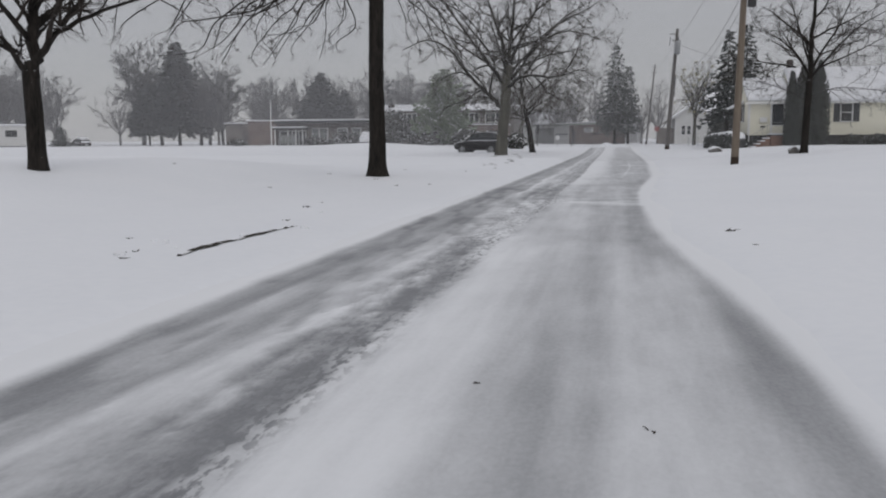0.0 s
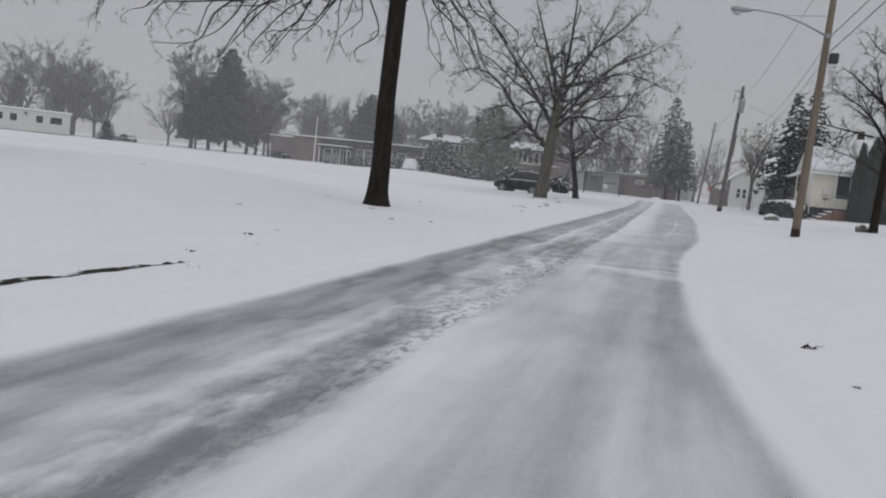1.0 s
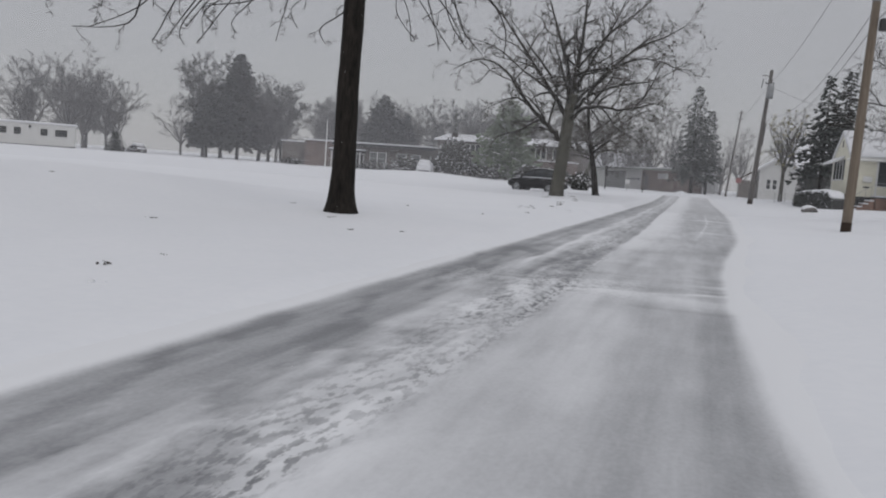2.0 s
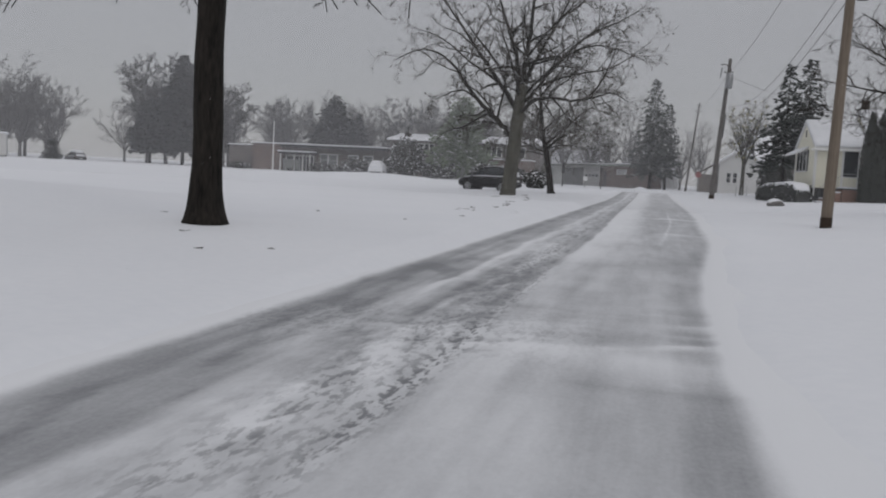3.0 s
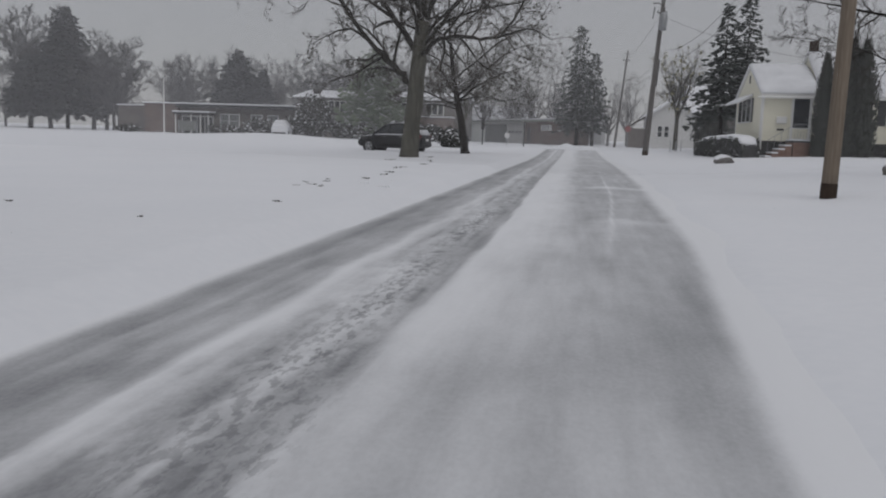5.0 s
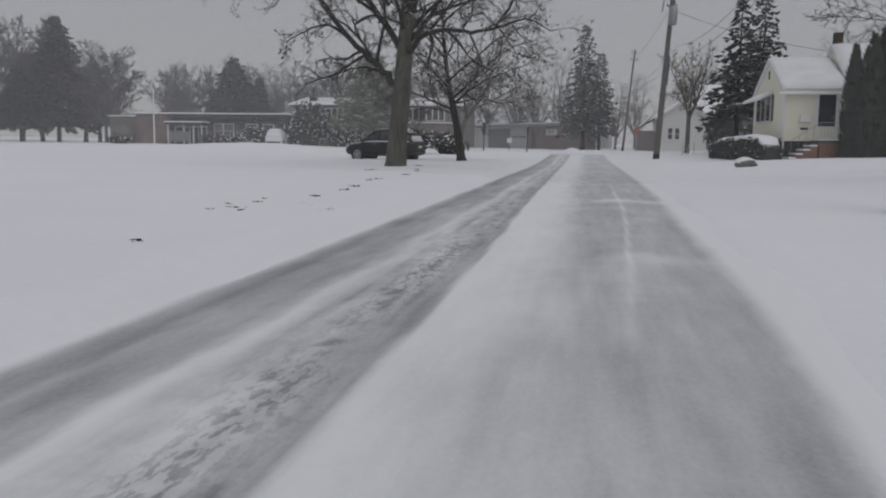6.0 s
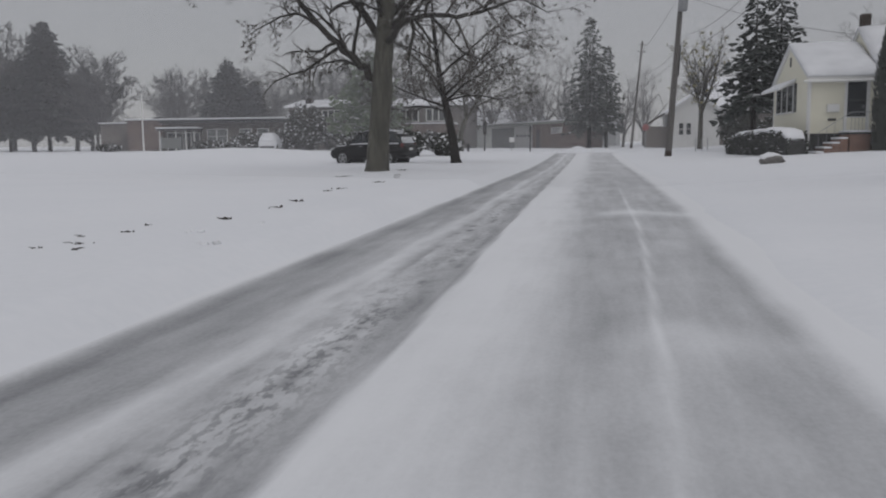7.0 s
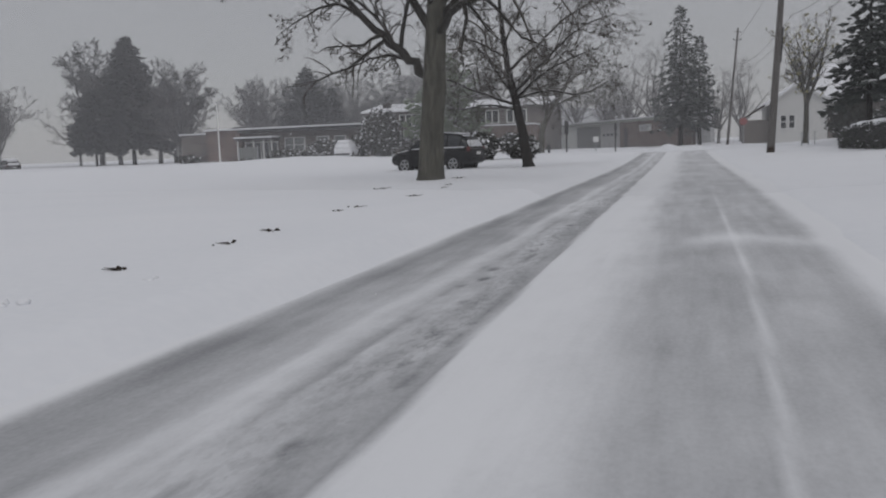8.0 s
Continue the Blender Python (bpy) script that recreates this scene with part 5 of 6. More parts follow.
def hedge():
    rng = random.Random(70)
    a, b = Vector((7.15, 74.2, 0)), Vector((8.5, 66.2, 0))
    d = (b - a)
    ang = math.degrees(math.atan2(d.y, d.x))
    L = d.length
    c = (a + b) / 2
    e = thing("hedge", pose(c.x, c.y, gz(c.x, c.y) - 0.05, 0, 0, ang), "clipped dark hedge capped with thick snow along the house", "hedge")
    fol, core = Mesh(), Mesh()
    n = 14
    rings, cap = [], []
    for i in range(n + 1):
        x = -L / 2 + L * i / n
        q = 1 - 0.35 * (abs(2 * i / n - 1) ** 6)
        top = (0.95 + 0.28 * i / n) * q + 0.04 * math.sin(i * 2.1)
        w = 0.58 * q
        rings.append([(x, -w, 0), (x, w, 0), (x, w * 1.05, top * 0.7), (x, w * 0.85, top), (x, -w * 0.85, top), (x, -w * 1.05, top * 0.7)])
        cap.append([(x, w * 1.05 * math.cos(t), top - 0.02 + 0.16 * math.sin(t) * q + (0.0 if math.sin(t) > 0.01 else -0.08)) for t in (math.pi * k / 7 for k in range(8))])
        for _ in range(150):
            t = rng.random()
            s = rng.choice((-1, 1))
            p = Vector((x + rng.uniform(-0.5, 0.5) * L / n, s * w * rng.uniform(0.98, 1.14), top * t))
            u = Vector((rng.gauss(0, 1), rng.gauss(0, 1), rng.gauss(0, 1))).normalized() * rng.uniform(0.05, 0.11)
            v = u.cross(Vector((rng.gauss(0, 1), rng.gauss(0, 1), rng.gauss(0, 1)))).normalized() * 0.05
            fol.add([p - u, p + v, p + u, p - v], [(0, 1, 2), (0, 2, 3)])
    core.loft(rings)
    part("core", core, BLOCK, e)
    part("foliage", fol, ARB, e)
    part("snow_cover", Mesh().loft(cap), CAP, e, "rounded snow cap on the hedge", True)


hedge()


def boulder(x, y, r, seed, label):
    rng = random.Random(seed)
    ob = part("boulder", Mesh().lump((0, 0, r[2] * 0.45), r, rng, 0.5, 14, 9), STONE, None, smooth_shade=True, at=pose(x, y, gz(x, y)))
    tagged(ob, label, "rock")


boulder(5.95, 58.1, (0.4, 0.32, 0.27), 1, "rounded boulder capped with snow on the lawn")
boulder(8.0, 43.4, (0.24, 0.2, 0.22), 2, "dark stone capped with snow beside the lawn tree")


# ---- cars ----
def car_parts(e, paint, glass, snow_roof, tail=None):
    def ring(x, zl, zh, hw):
        m = zl + (zh - zl) * 0.45
        half = [(0.80, zl), (0.96, zl + 0.08), (1.0, m), (0.985, zh - 0.12), (0.93, zh - 0.03), (0.82, zh)]
        return [(x, hw * a, z) for a, z in half] + [(x, -hw * a, z) for a, z in reversed(half)]
    body = Mesh().loft([ring(*s) for s in ((-2.22, 0.5, 0.92, 0.7), (-2.16, 0.38, 1.0, 0.8), (-1.95, 0.32, 1.05, 0.87), (-1.4, 0.3, 1.06, 0.9), (-0.6, 0.3, 1.05, 0.905), (0.3, 0.3, 1.03, 0.905),
                                           (1.0, 0.3, 1.0, 0.9), (1.3, 0.3, 0.96, 0.89), (1.75, 0.31, 0.9, 0.86), (2.05, 0.34, 0.82, 0.8), (2.2, 0.4, 0.72, 0.68), (2.26, 0.48, 0.64, 0.55))])
    bd = part("body", body, paint, e, smooth_shade=True)
    gs = ((-2.08, 1.0, 1.05, 0.72), (-1.92, 1.0, 1.34, 0.7), (-1.6, 1.0, 1.58, 0.67), (-0.8, 1.0, 1.66, 0.66), (0.1, 1.0, 1.62, 0.66), (0.45, 1.0, 1.5, 0.67), (0.85, 1.0, 1.24, 0.72), (1.15, 0.97, 1.02, 0.76))
    part("windows", Mesh().loft([[(x, 0.83, zl), (x, tw + 0.05, zh - 0.07), (x, tw - 0.08, zh), (x, -tw + 0.08, zh), (x, -tw - 0.05, zh - 0.07), (x, -0.83, zl)] for x, zl, zh, tw in gs]), glass, e, "dark tinted car windows", True)
    rf = Mesh().loft([[(x, tw - 0.02, z), (x, tw - 0.08, z + 0.045), (x, -tw + 0.08, z + 0.045), (x, -tw + 0.02, z)] for x, z, tw in ((-1.95, 1.33, 0.68), (-1.62, 1.56, 0.7), (-0.8, 1.645, 0.71), (0.1, 1.6, 0.71), (0.42, 1.5, 0.7))])
    part("roof", rf, paint, e, smooth_shade=True)
    for s in (-1, 1):
        for x0, z0, x1, z1 in ((1.12, 1.0, 0.3, 1.57), (0.05, 1.03, -0.05, 1.6), (-0.95, 1.04, -1.0, 1.62), (-1.62, 1.04, -1.75, 1.5)):
            part("pillar", Mesh().tube([(x0, s * 0.845, z0), (x1, s * 0.725, z1)], [0.035, 0.03], 5), paint, e)
        part("roof_rail", Mesh().tube([(-1.5, s * 0.6, 1.63), (-1.4, s * 0.6, 1.69), (0.0, s * 0.6, 1.69), (0.1, s * 0.6, 1.63)], [0.02] * 4, 6), SILVER, e)
        part("mirror", Mesh().lump((0.82, s * 1.0, 1.1), (0.1, 0.12, 0.08), random.Random(3), 0.1, 8, 6), paint, e, smooth_shade=True)
        part("headlight", Mesh().lump((2.02, s * 0.66, 0.78), (0.2, 0.13, 0.08), random.Random(4), 0.1, 8, 6), LAMP_GLASS, e, smooth_shade=True)
        part("tail_light", Mesh().lump((-2.08, s * 0.74, 0.95), (0.1, 0.13, 0.13), random.Random(5), 0.1, 8, 6), tail or RED, e, smooth_shade=True)
        for x in (-0.85, 0.25):
            part("door_handle", Mesh().box(x - 0.09, x + 0.09, s * 0.915 - 0.015, s * 0.915 + 0.015, 0.9, 0.935, 0.008), SILVER, e)
        part("sill", Mesh().tube([(-1.0, s * 0.88, 0.33), (1.0, s * 0.88, 0.33)], [0.05, 0.05], 6), BLACK, e)
        part("belt_snow", Mesh().tube([(-1.9, s * 0.845, 1.05), (0.2, s * 0.86, 1.05), (0.95, s * 0.85, 1.02)], [0.025, 0.03, 0.02], 5), CAP, e, "thin line of snow along the windows")
        for x in (-1.33, 1.33):
            # solid black disc on the body side in place of a shaded wheel well
            part("wheel_well_disc", Mesh().loft([[(x + 0.40 * math.cos(a), s * y, 0.35 + 0.40 * math.sin(a)) for a in (6.283 * k / 18 for k in range(18))] for y in (0.6, 0.912)]), BLACK, e)
            wh = part("wheel", Mesh().loft([[(x + r * math.cos(a), s * y, 0.34 + r * math.sin(a)) for a in (6.283 * k / 20 for k in range(20))]
                                            for y, r in ((0.7, 0.29), (0.72, 0.33), (0.78, 0.345), (0.88, 0.345), (0.925, 0.32), (0.93, 0.25), (0.9, 0.24))]), BLACK, e, "black tyre")
            rim = Mesh().loft([[(x + r * math.cos(a), s * y, 0.34 + r * math.sin(a)) for a in (6.283 * k / 20 for k in range(20))] for y, r in ((0.89, 0.245), (0.935, 0.24), (0.935, 0.205), (0.9, 0.2))])
            for k in range(5):
                a = 6.283 * k / 5 + 0.3
                rim.tube([(x + 0.03 * math.cos(a), s * 0.93, 0.34 + 0.03 * math.sin(a)), (x + 0.22 * math.cos(a), s * 0.925, 0.34 + 0.22 * math.sin(a))], [0.045, 0.03], 5)
            part("rim", rim, SILVER, wh, "silver alloy rim")
    part("bumper", Mesh().box(-2.26, -2.1, -0.72, 0.72, 0.42, 0.58, 0.04), BLACK, e)
    part("grille", Mesh().box(2.2, 2.27, -0.42, 0.42, 0.5, 0.66, 0.02), BLACK, e)
    part("number_plate", Mesh().box(-2.25, -2.2, -0.2, 0.2, 0.72, 0.84, 0.005), WHITE, e)
    t = snow_roof
    part("hatch_snow", Mesh().loft([[(x, w, z), (x - 0.05, w * 0.9, z + 0.03), (x - 0.05, -w * 0.9, z + 0.03), (x, -w, z)] for x, z, w in ((-2.1, 1.06, 0.66), (-2.0, 1.2, 0.66), (-1.95, 1.33, 0.62))]), CAP, e, "snow stuck to the rear window", True)
    part("roof_snow", Mesh().loft([[(x, 0.62, z), (x, 0.55, z + t), (x, -0.55, z + t), (x, -0.62, z)] for x, z in ((-1.75, 1.49), (-1.5, 1.62), (-0.8, 1.69), (0.05, 1.645), (0.35, 1.55))]), CAP, e, "snow on the car roof", True)
    part("bonnet_snow", Mesh().loft([[(x, w, z), (x, w * 0.9, z + t * 0.8), (x, -w * 0.9, z + t * 0.8), (x, -w, z)] for x, z, w in ((1.2, 0.985, 0.62), (1.6, 0.93, 0.62), (1.95, 0.86, 0.55))]), CAP, e, "snow on the bonnet", True)


def parked_car(x, y, turn, label, paint, snow_roof, sink=0.1):
    e = thing("parked_car", pose(x, y, gz(x, y) - sink, 0, 0, turn) @ Matrix.Diagonal((0.88, 0.98, 0.97, 1)), label, "car")
    car_parts(e, paint, GLASS, snow_roof)
    return e


parked_car(-10.6, 66.3, 169, "black crossover car with snow on its roof, parked beside the trees", CARPAINT, 0.04)
parked_car(-79.5, 116.8, 150, "dark car with snow on its roof parked across the field", CARPAINT, 0.22, 0.55)
sc = thing("parked_car", pose(-32.6, 110.0, gz(-32.6, 110) - 0.1, 0, 0, 100), "parked car wholly buried under a layer of white snow", "car")
car_parts(sc, CAP, CAP, 0.2, CAP)


# ---- the school ----
def snow_edge(x0, x1, y0, y1, z, t=0.14):
    return Mesh().box(x0, x1, y0, y1, z, z + t, 0.06)


def school():
    e = thing("school_building", pose(0, 0, 0), "long low brown brick school with flat snowy roofs", "building")
    y = 118.0
    part("wall", Mesh().box(-57.2, -53.0, y + 1.5, y + 16, 0.0, 3.7), BRICK_GREY, e, "dark brown brick wing")
    part("roof_snow", snow_edge(-57.4, -53.0, y + 1.3, y + 16, 3.703), CAP, e)
    part("wall", Mesh().box(-52.99, -48.7, y, y + 16, 0.0, 4.0), BRICK_FAR, e, "red-brown brick wall")
    part("wall", Mesh().box(-48.69, -34.0, y + 0.6, y + 16, 0.0, 4.0), BRICK_GREY, e, "grey-brown brick wall")
    part("fascia", Mesh().box(-48.9, -34.0, y - 0.3, y + 0.59, 3.6, 4.0, 0.02), DARK, e)
    part("roof_snow", snow_edge(-53.1, -33.9, y - 0.4, y + 16, 4.004, 0.16), CAP, e)
    part("roof_vent", Mesh().box(-51.9, -50.9, y + 4, y + 5, 4.16, 4.5, 0.05), DARK, e)
    # entrance
    part("canopy", Mesh().box(-48.6, -44.0, y - 1.5, y + 0.5, 2.75, 3.0, 0.02), DARK, e, "flat entrance canopy")
    part("canopy_snow", snow_edge(-48.7, -43.9, y - 1.6, y + 0.4, 3.004, 0.16), CAP, e)
    for x in (-48.35, -46.4, -45.2, -44.2):
        part("post", Mesh().box(x - 0.07, x + 0.07, y - 1.3, y - 1.15, 0.3, 2.75, 0.01), WHITE, e, "white canopy post")
    gl = part("entrance_door", Mesh().box(-48.3, -44.3, y + 0.5, y + 0.59, 0.4, 2.6), GLASS, e, "glazed entrance doors")
    for x in (-48.3, -46.4, -45.4, -44.35):
        part("frame", Mesh().box(x - 0.05, x + 0.05, y + 0.42, y + 0.5, 0.4, 2.6, 0.01), WHITE, gl)
    part("frame", Mesh().box(-48.35, -44.25, y + 0.4, y + 0.5, 2.5, 2.62, 0.01), WHITE, gl)
    for x0, x1 in ((-43.4, -42.4), (-42.25, -41.1), (-39.5, -38.2), (-37.4, -36.2)):
        w = part("window", Mesh().box(x0 - 0.08, x1 + 0.08, y + 0.5, y + 0.6, 1.3, 2.95, 0.01), WHITE, e)
        part("pane", Mesh().box(x0, x1, y + 0.47, y + 0.5, 1.38, 2.1), GLASS_PALE, w, "pale window glass")
        part("pane", Mesh().box(x0, x1, y + 0.47, y + 0.5, 2.15, 2.88), GLASS_PALE, w)
        part("sill_snow", Mesh().box(x0 - 0.15, x1 + 0.15, y + 0.35, y + 0.6, 1.2, 1.3, 0.03), CAP, w)
    # two-storey block
    y2 = 121.0
    part("wall", Mesh().box(-34.6, -14.6, y2, y2 + 12, 0.0, 5.3), BRICK_GREY, e, "brown brick upper storey")
    part("roof", Mesh().prism([(y2 - 0.5, 5.25), (y2 + 6, 6.25), (y2 + 12.5, 5.25)], "x", -34.9, -14.3), DARK, e)
    part("roof_snow", Mesh().prism([(y2 - 0.55, 5.26), (y2 - 0.5, 5.42), (y2 + 6, 6.45), (y2 + 12.5, 5.42), (y2 + 12.5, 5.3), (y2 + 6, 6.26)], "x", -35.0, -14.2), CAP, e, "snow on the low-pitched roof")
    part("chimney", Mesh().box(-33.3, -32.5, y2 + 2, y2 + 2.8, 5.4, 6.4, 0.03), BUTT, e)
    part("roof_fan", Mesh().tube([(-32.9, y2 + 2.4, 6.4), (-32.9, y2 + 2.4, 6.9), (-32.9, y2 + 2.4, 7.1)], [0.12, 0.14, 0.36], 10), DARK, e)
    for x0 in (-30.6, -27.6, -24.6, -21.6, -18.6):
        w = part("window", Mesh().box(x0 - 0.1, x0 + 2.1, y2 - 0.08, y2 - 0.003, 3.55, 4.95, 0.01), GARAGE, e)
        for k in range(3):
            part("pane", Mesh().box(x0 + 0.7 * k + 0.03, x0 + 0.7 * k + 0.6, y2 - 0.11, y2 - 0.083, 3.63, 4.87), GLASS, w)
    for x0 in (-30.6, -27.6, -24.6):
        w = part("window", Mesh().box(x0 - 0.1, x0 + 2.1, y2 - 0.08, y2 - 0.003, 1.2, 2.6, 0.01), GARAGE, e)
        for k in range(3):
            part("pane", Mesh().box(x0 + 0.7 * k + 0.03, x0 + 0.7 * k + 0.6, y2 - 0.11, y2 - 0.083, 1.28, 2.52), GLASS, w)
    part("wall", Mesh().box(-22.5, -15.2, 117.5, y2 - 0.003, 0.0, 3.2), BRICK_FAR, e, "red-brown brick ground floor")
    part("roof_snow", snow_edge(-22.6, -15.1, 117.3, y2 - 0.01, 3.203), CAP, e)


school()


def garage_block():
    a, b = Vector((-17.4, 144.0, 0)), Vector((0.7, 112.0, 0))
    d = b - a
    ang = math.degrees(math.atan2(d.y, d.x))
    L = d.length
    m = pose(a.x, a.y, 0, 0, 0, ang)
    e = thing("garage_building", m, "low flat-roofed service building with pale garage bays and brick", "building")
    u = lambda f: f * L
    H = 3.25
    back = Matrix.Rotation(-radians(ang), 3, "Z") @ Vector((-0.2, 8, 0))
    bx, by = back.x, back.y

    def block(x0, x1, y0, z0, z1):
        return Mesh().prism([(x0, y0), (x1, y0), (x1 + bx, by), (x0 + bx, by)], "z", z0, z1)
    part("wall", block(0, u(0.57), 0, 0, H), GARAGE, e, "pale grey-green wall")
    part("wall", block(u(0.57) + 0.003, L, -0.2, 0, H), BRICK_FAR, e, "red-brown brick wall")
    part("fascia", Mesh().box(-0.3, L + 0.2, -0.75, -0.21, H - 0.12, H + 0.16, 0.02), FASCIA, e, "pale roof edge")
    part("roof", block(-0.3, L + 0.2, -0.2, H + 0.003, H + 0.16), FASCIA, e)
    part("roof_snow", block(-0.3, L + 0.2, -0.75, H + 0.163, H + 0.24), CAP, e)
    part("garage_door", Mesh().box(u(0.235), u(0.422), -0.05, 0.05, 0.3, H - 0.35, 0.01), GARAGE_DARK, e, "grey roller door")
    gd = part("garage_door", Mesh().box(u(0.43), u(0.56), -0.06, 0.05, 0.3, H - 0.25, 0.01), WHITE, e, "white sectional garage door")
    for k in range(4):
        part("pane", Mesh().box(u(0.43) + 0.5 + k * 1.05, u(0.43) + 1.1 + k * 1.05, -0.09, -0.063, 1.75, 2.05), GLASS_PALE, gd)
    part("service_door", Mesh().box(u(0.06), u(0.085), -0.05, 0.03, 0.4, 2.4, 0.01), FASCIA, e)
    sg = part("wall_sign", Mesh().box(u(0.70), u(0.77), -0.27, -0.203, 2.1, 2.75, 0.02), WHITE_SIDING, e, "pale wall sign with unreadable lines")
    for k in range(3):
        part("text_bar", Mesh().box(u(0.707), u(0.763) - 0.2 * k, -0.29, -0.273, 2.58 - 0.18 * k, 2.65 - 0.18 * k), BLOCK, sg)
    part("service_door", Mesh().box(u(0.60), u(0.622), -0.25, -0.19, 0.5, 2.5, 0.01), DARK, e)


garage_block()


# ---- far houses, sheds, signs ----
def far_house(x, y, w, d, eave, rise, turn, label, wall, roof=None):
    e = thing("far_house", pose(x, y, gz(x, y) - 0.2, 0, 0, turn), label, "house", "far houses")
    part("wall", Mesh().box(-w / 2, w / 2, 0, d, 0, eave).prism([(-w / 2, eave), (w / 2, eave), (0, eave + rise)], "y", 0.0, d), wall, e)
    s = rise / (w / 2)
    o = 0.35
    rf = Mesh().prism([(-w / 2 - o, eave - o * s), (0, eave + rise), (w / 2 + o, eave - o * s), (w / 2 + o, eave - o * s + 0.12), (0, eave + rise + 0.14), (-w / 2 - o, eave - o * s + 0.12)], "y", -0.3, d + 0.3)
    r = part("roof", rf, roof or DARK, e)
    part("snow_cover", Mesh().prism([(-w / 2 - o, eave - o * s + 0.124), (0, eave + rise + 0.144), (w / 2 + o, eave - o * s + 0.124), (w / 2 + o, eave - o * s + 0.26), (0, eave + rise + 0.32), (-w / 2 - o, eave - o * s + 0.26)], "y", -0.32, d + 0.32), CAP, r)
    for px in (-w * 0.27, -w * 0.12):
        window_unit(e, px, eave * 0.55, 0.36, 0.95, -0.003, GLASS, 0.0, (1, 2), 0.05)
    return e


far_house(7.9, 100.5, 4.0, 8, 3.1, 1.35, 0, "small white gabled house with snow on its roof", WHITE_SIDING, WHITE_SIDING)
far_house(16.8, 107.0, 8.0, 7, 3.0, 2.8, 90, "grey bungalow with a snowy roof behind trees", WOOD_FENCE)
far_house(-9.0, 165, 9, 9, 3.2, 2.6, 75, "distant white house with a snowy roof", WHITE_SIDING)
far_house(-16.0, 172, 10, 9, 3.4, 2.8, 80, "distant white house with a snowy roof", WHITE_SIDING)
far_house(3.0, 150, 8, 8, 2.4, 2.0, 85, "distant white house with a snowy roof", WHITE_SIDING)
far_house(30, 100, 9, 9, 3.0, 2.4, 90, "distant grey house with a snowy roof behind the cream house", WOOD_FENCE)

sh = thing("shed", pose(5.35, 101.5, gz(5.35, 101.5) - 0.1), "low brown shed with a sloping roof beside the white house", "shed")
part("wall", Mesh().box(-1.3, 0.7, 0, 3, 0, 1.9), WOOD_FENCE, sh)
part("roof", Mesh().prism([(-1.5, 1.85), (0.8, 3.3), (0.8, 3.4), (-1.5, 1.98)], "y", -0.2, 3.2), BUTT, sh)

lb = thing("long_white_building", pose(-71.0, 93.5, gz(-71, 93.5) - 0.2, 0, 0, 219), "long low white building with small windows and a snowy roof", "building")
part("wall", Mesh().box(0, 34, -7, 0, 0.3, 2.75), WHITE_SIDING, lb, "white wall")
part("skirt", Mesh().box(0.05, 33.95, -6.95, -0.05, -0.1, 0.297), DARK, lb)
part("roof_snow", Mesh().box(-0.2, 34.2, -7.2, 0.2, 2.753, 2.95, 0.07), CAP, lb)
for q, ww in ((0.9, 1.3), (3.0, 0.75), (5.8, 0.75), (7.3, 0.75), (10.5, 0.75), (13, 0.75)):
    w = part("window", Mesh().box(q - 0.06, q + ww + 0.06, 0.003, 0.06, 1.34, 2.26, 0.01), WHITE, lb)
    part("pane", Mesh().box(q, q + ww, 0.063, 0.08, 1.4, 2.2), GLASS, w)
part("lamp", Mesh().box(4.75, 5.0, 0.003, 0.2, 2.2, 2.5, 0.03), DARK, lb)

fp = thing("flagpole", pose(-44.4, 106.0, gz(-44.4, 106) - 0.1), "white flagpole without a flag in front of the school", "flagpole")
part("shaft", Mesh().tube([(0, 0, 0), (0, 0, 3), (0, 0, 5.9)], [0.09, 0.075, 0.05], 8), WHITE, fp)
part("finial", Mesh().lump((0, 0, 5.97), (0.09, 0.09, 0.09), random.Random(2), 0.0, 8, 6), METAL, fp)
part("footing", Mesh().box(-0.9, 0.9, -0.5, 0.5, 0.0, 0.2, 0.06), CAP, fp)

sb = thing("sign_board", pose(-44.9, 113.0, gz(-44.9, 113) - 0.05), "pale notice board on two posts before the school entrance", "sign")
part("board", Mesh().box(-1.2, 0.9, -0.05, 0.05, 0.35, 1.5, 0.02), GARAGE_DARK, sb)
for q in (-1.25, 0.95):
    part("post", Mesh().box(q - 0.06, q + 0.06, -0.06, 0.06, 0, 1.6, 0.01), METAL, sb)


def post_sign(x, y, h, w, hh, face, label, r=0.035):
    e = thing("sign_post", pose(x, y, gz(x, y) - 0.05, 0, 1.0, 0), label, "sign")
    part("post", Mesh().tube([(0, 0, 0), (0, 0, h)], [r, r], 6), METAL if face is WHITE else BLOCK, e)
    part("plate", Mesh().box(-w / 2, w / 2, -r - 0.03, -r - 0.003, h - hh, h, 0.01), face, e)
    return e


post_sign(-9.0, 96.0, 2.4, 0.3, 1.0, DARK, "dark narrow sign on a post near the garage", 0.06)
post_sign(-6.9, 97.0, 1.15, 0.42, 0.4, WHITE, "small white sign on a post near the garage")
post_sign(-5.0, 91.5, 2.0, 0.16, 0.5, DARK, "dark thin post with a narrow plate near the road", 0.05)
hyd = thing("hydrant", pose(-10.2, 95.0, gz(-10.2, 95) - 0.05), "small dark hydrant in the snow near the garage", "hydrant")
part("barrel", Mesh().tube([(0, 0, 0), (0, 0, 0.5), (0, 0, 0.62), (0, 0, 0.7)], [0.1, 0.1, 0.13, 0.05], 10), DARK, hyd)
part("nozzle", Mesh().tube([(-0.2, 0, 0.42), (0.2, 0, 0.42)], [0.05, 0.05], 8), DARK, hyd)

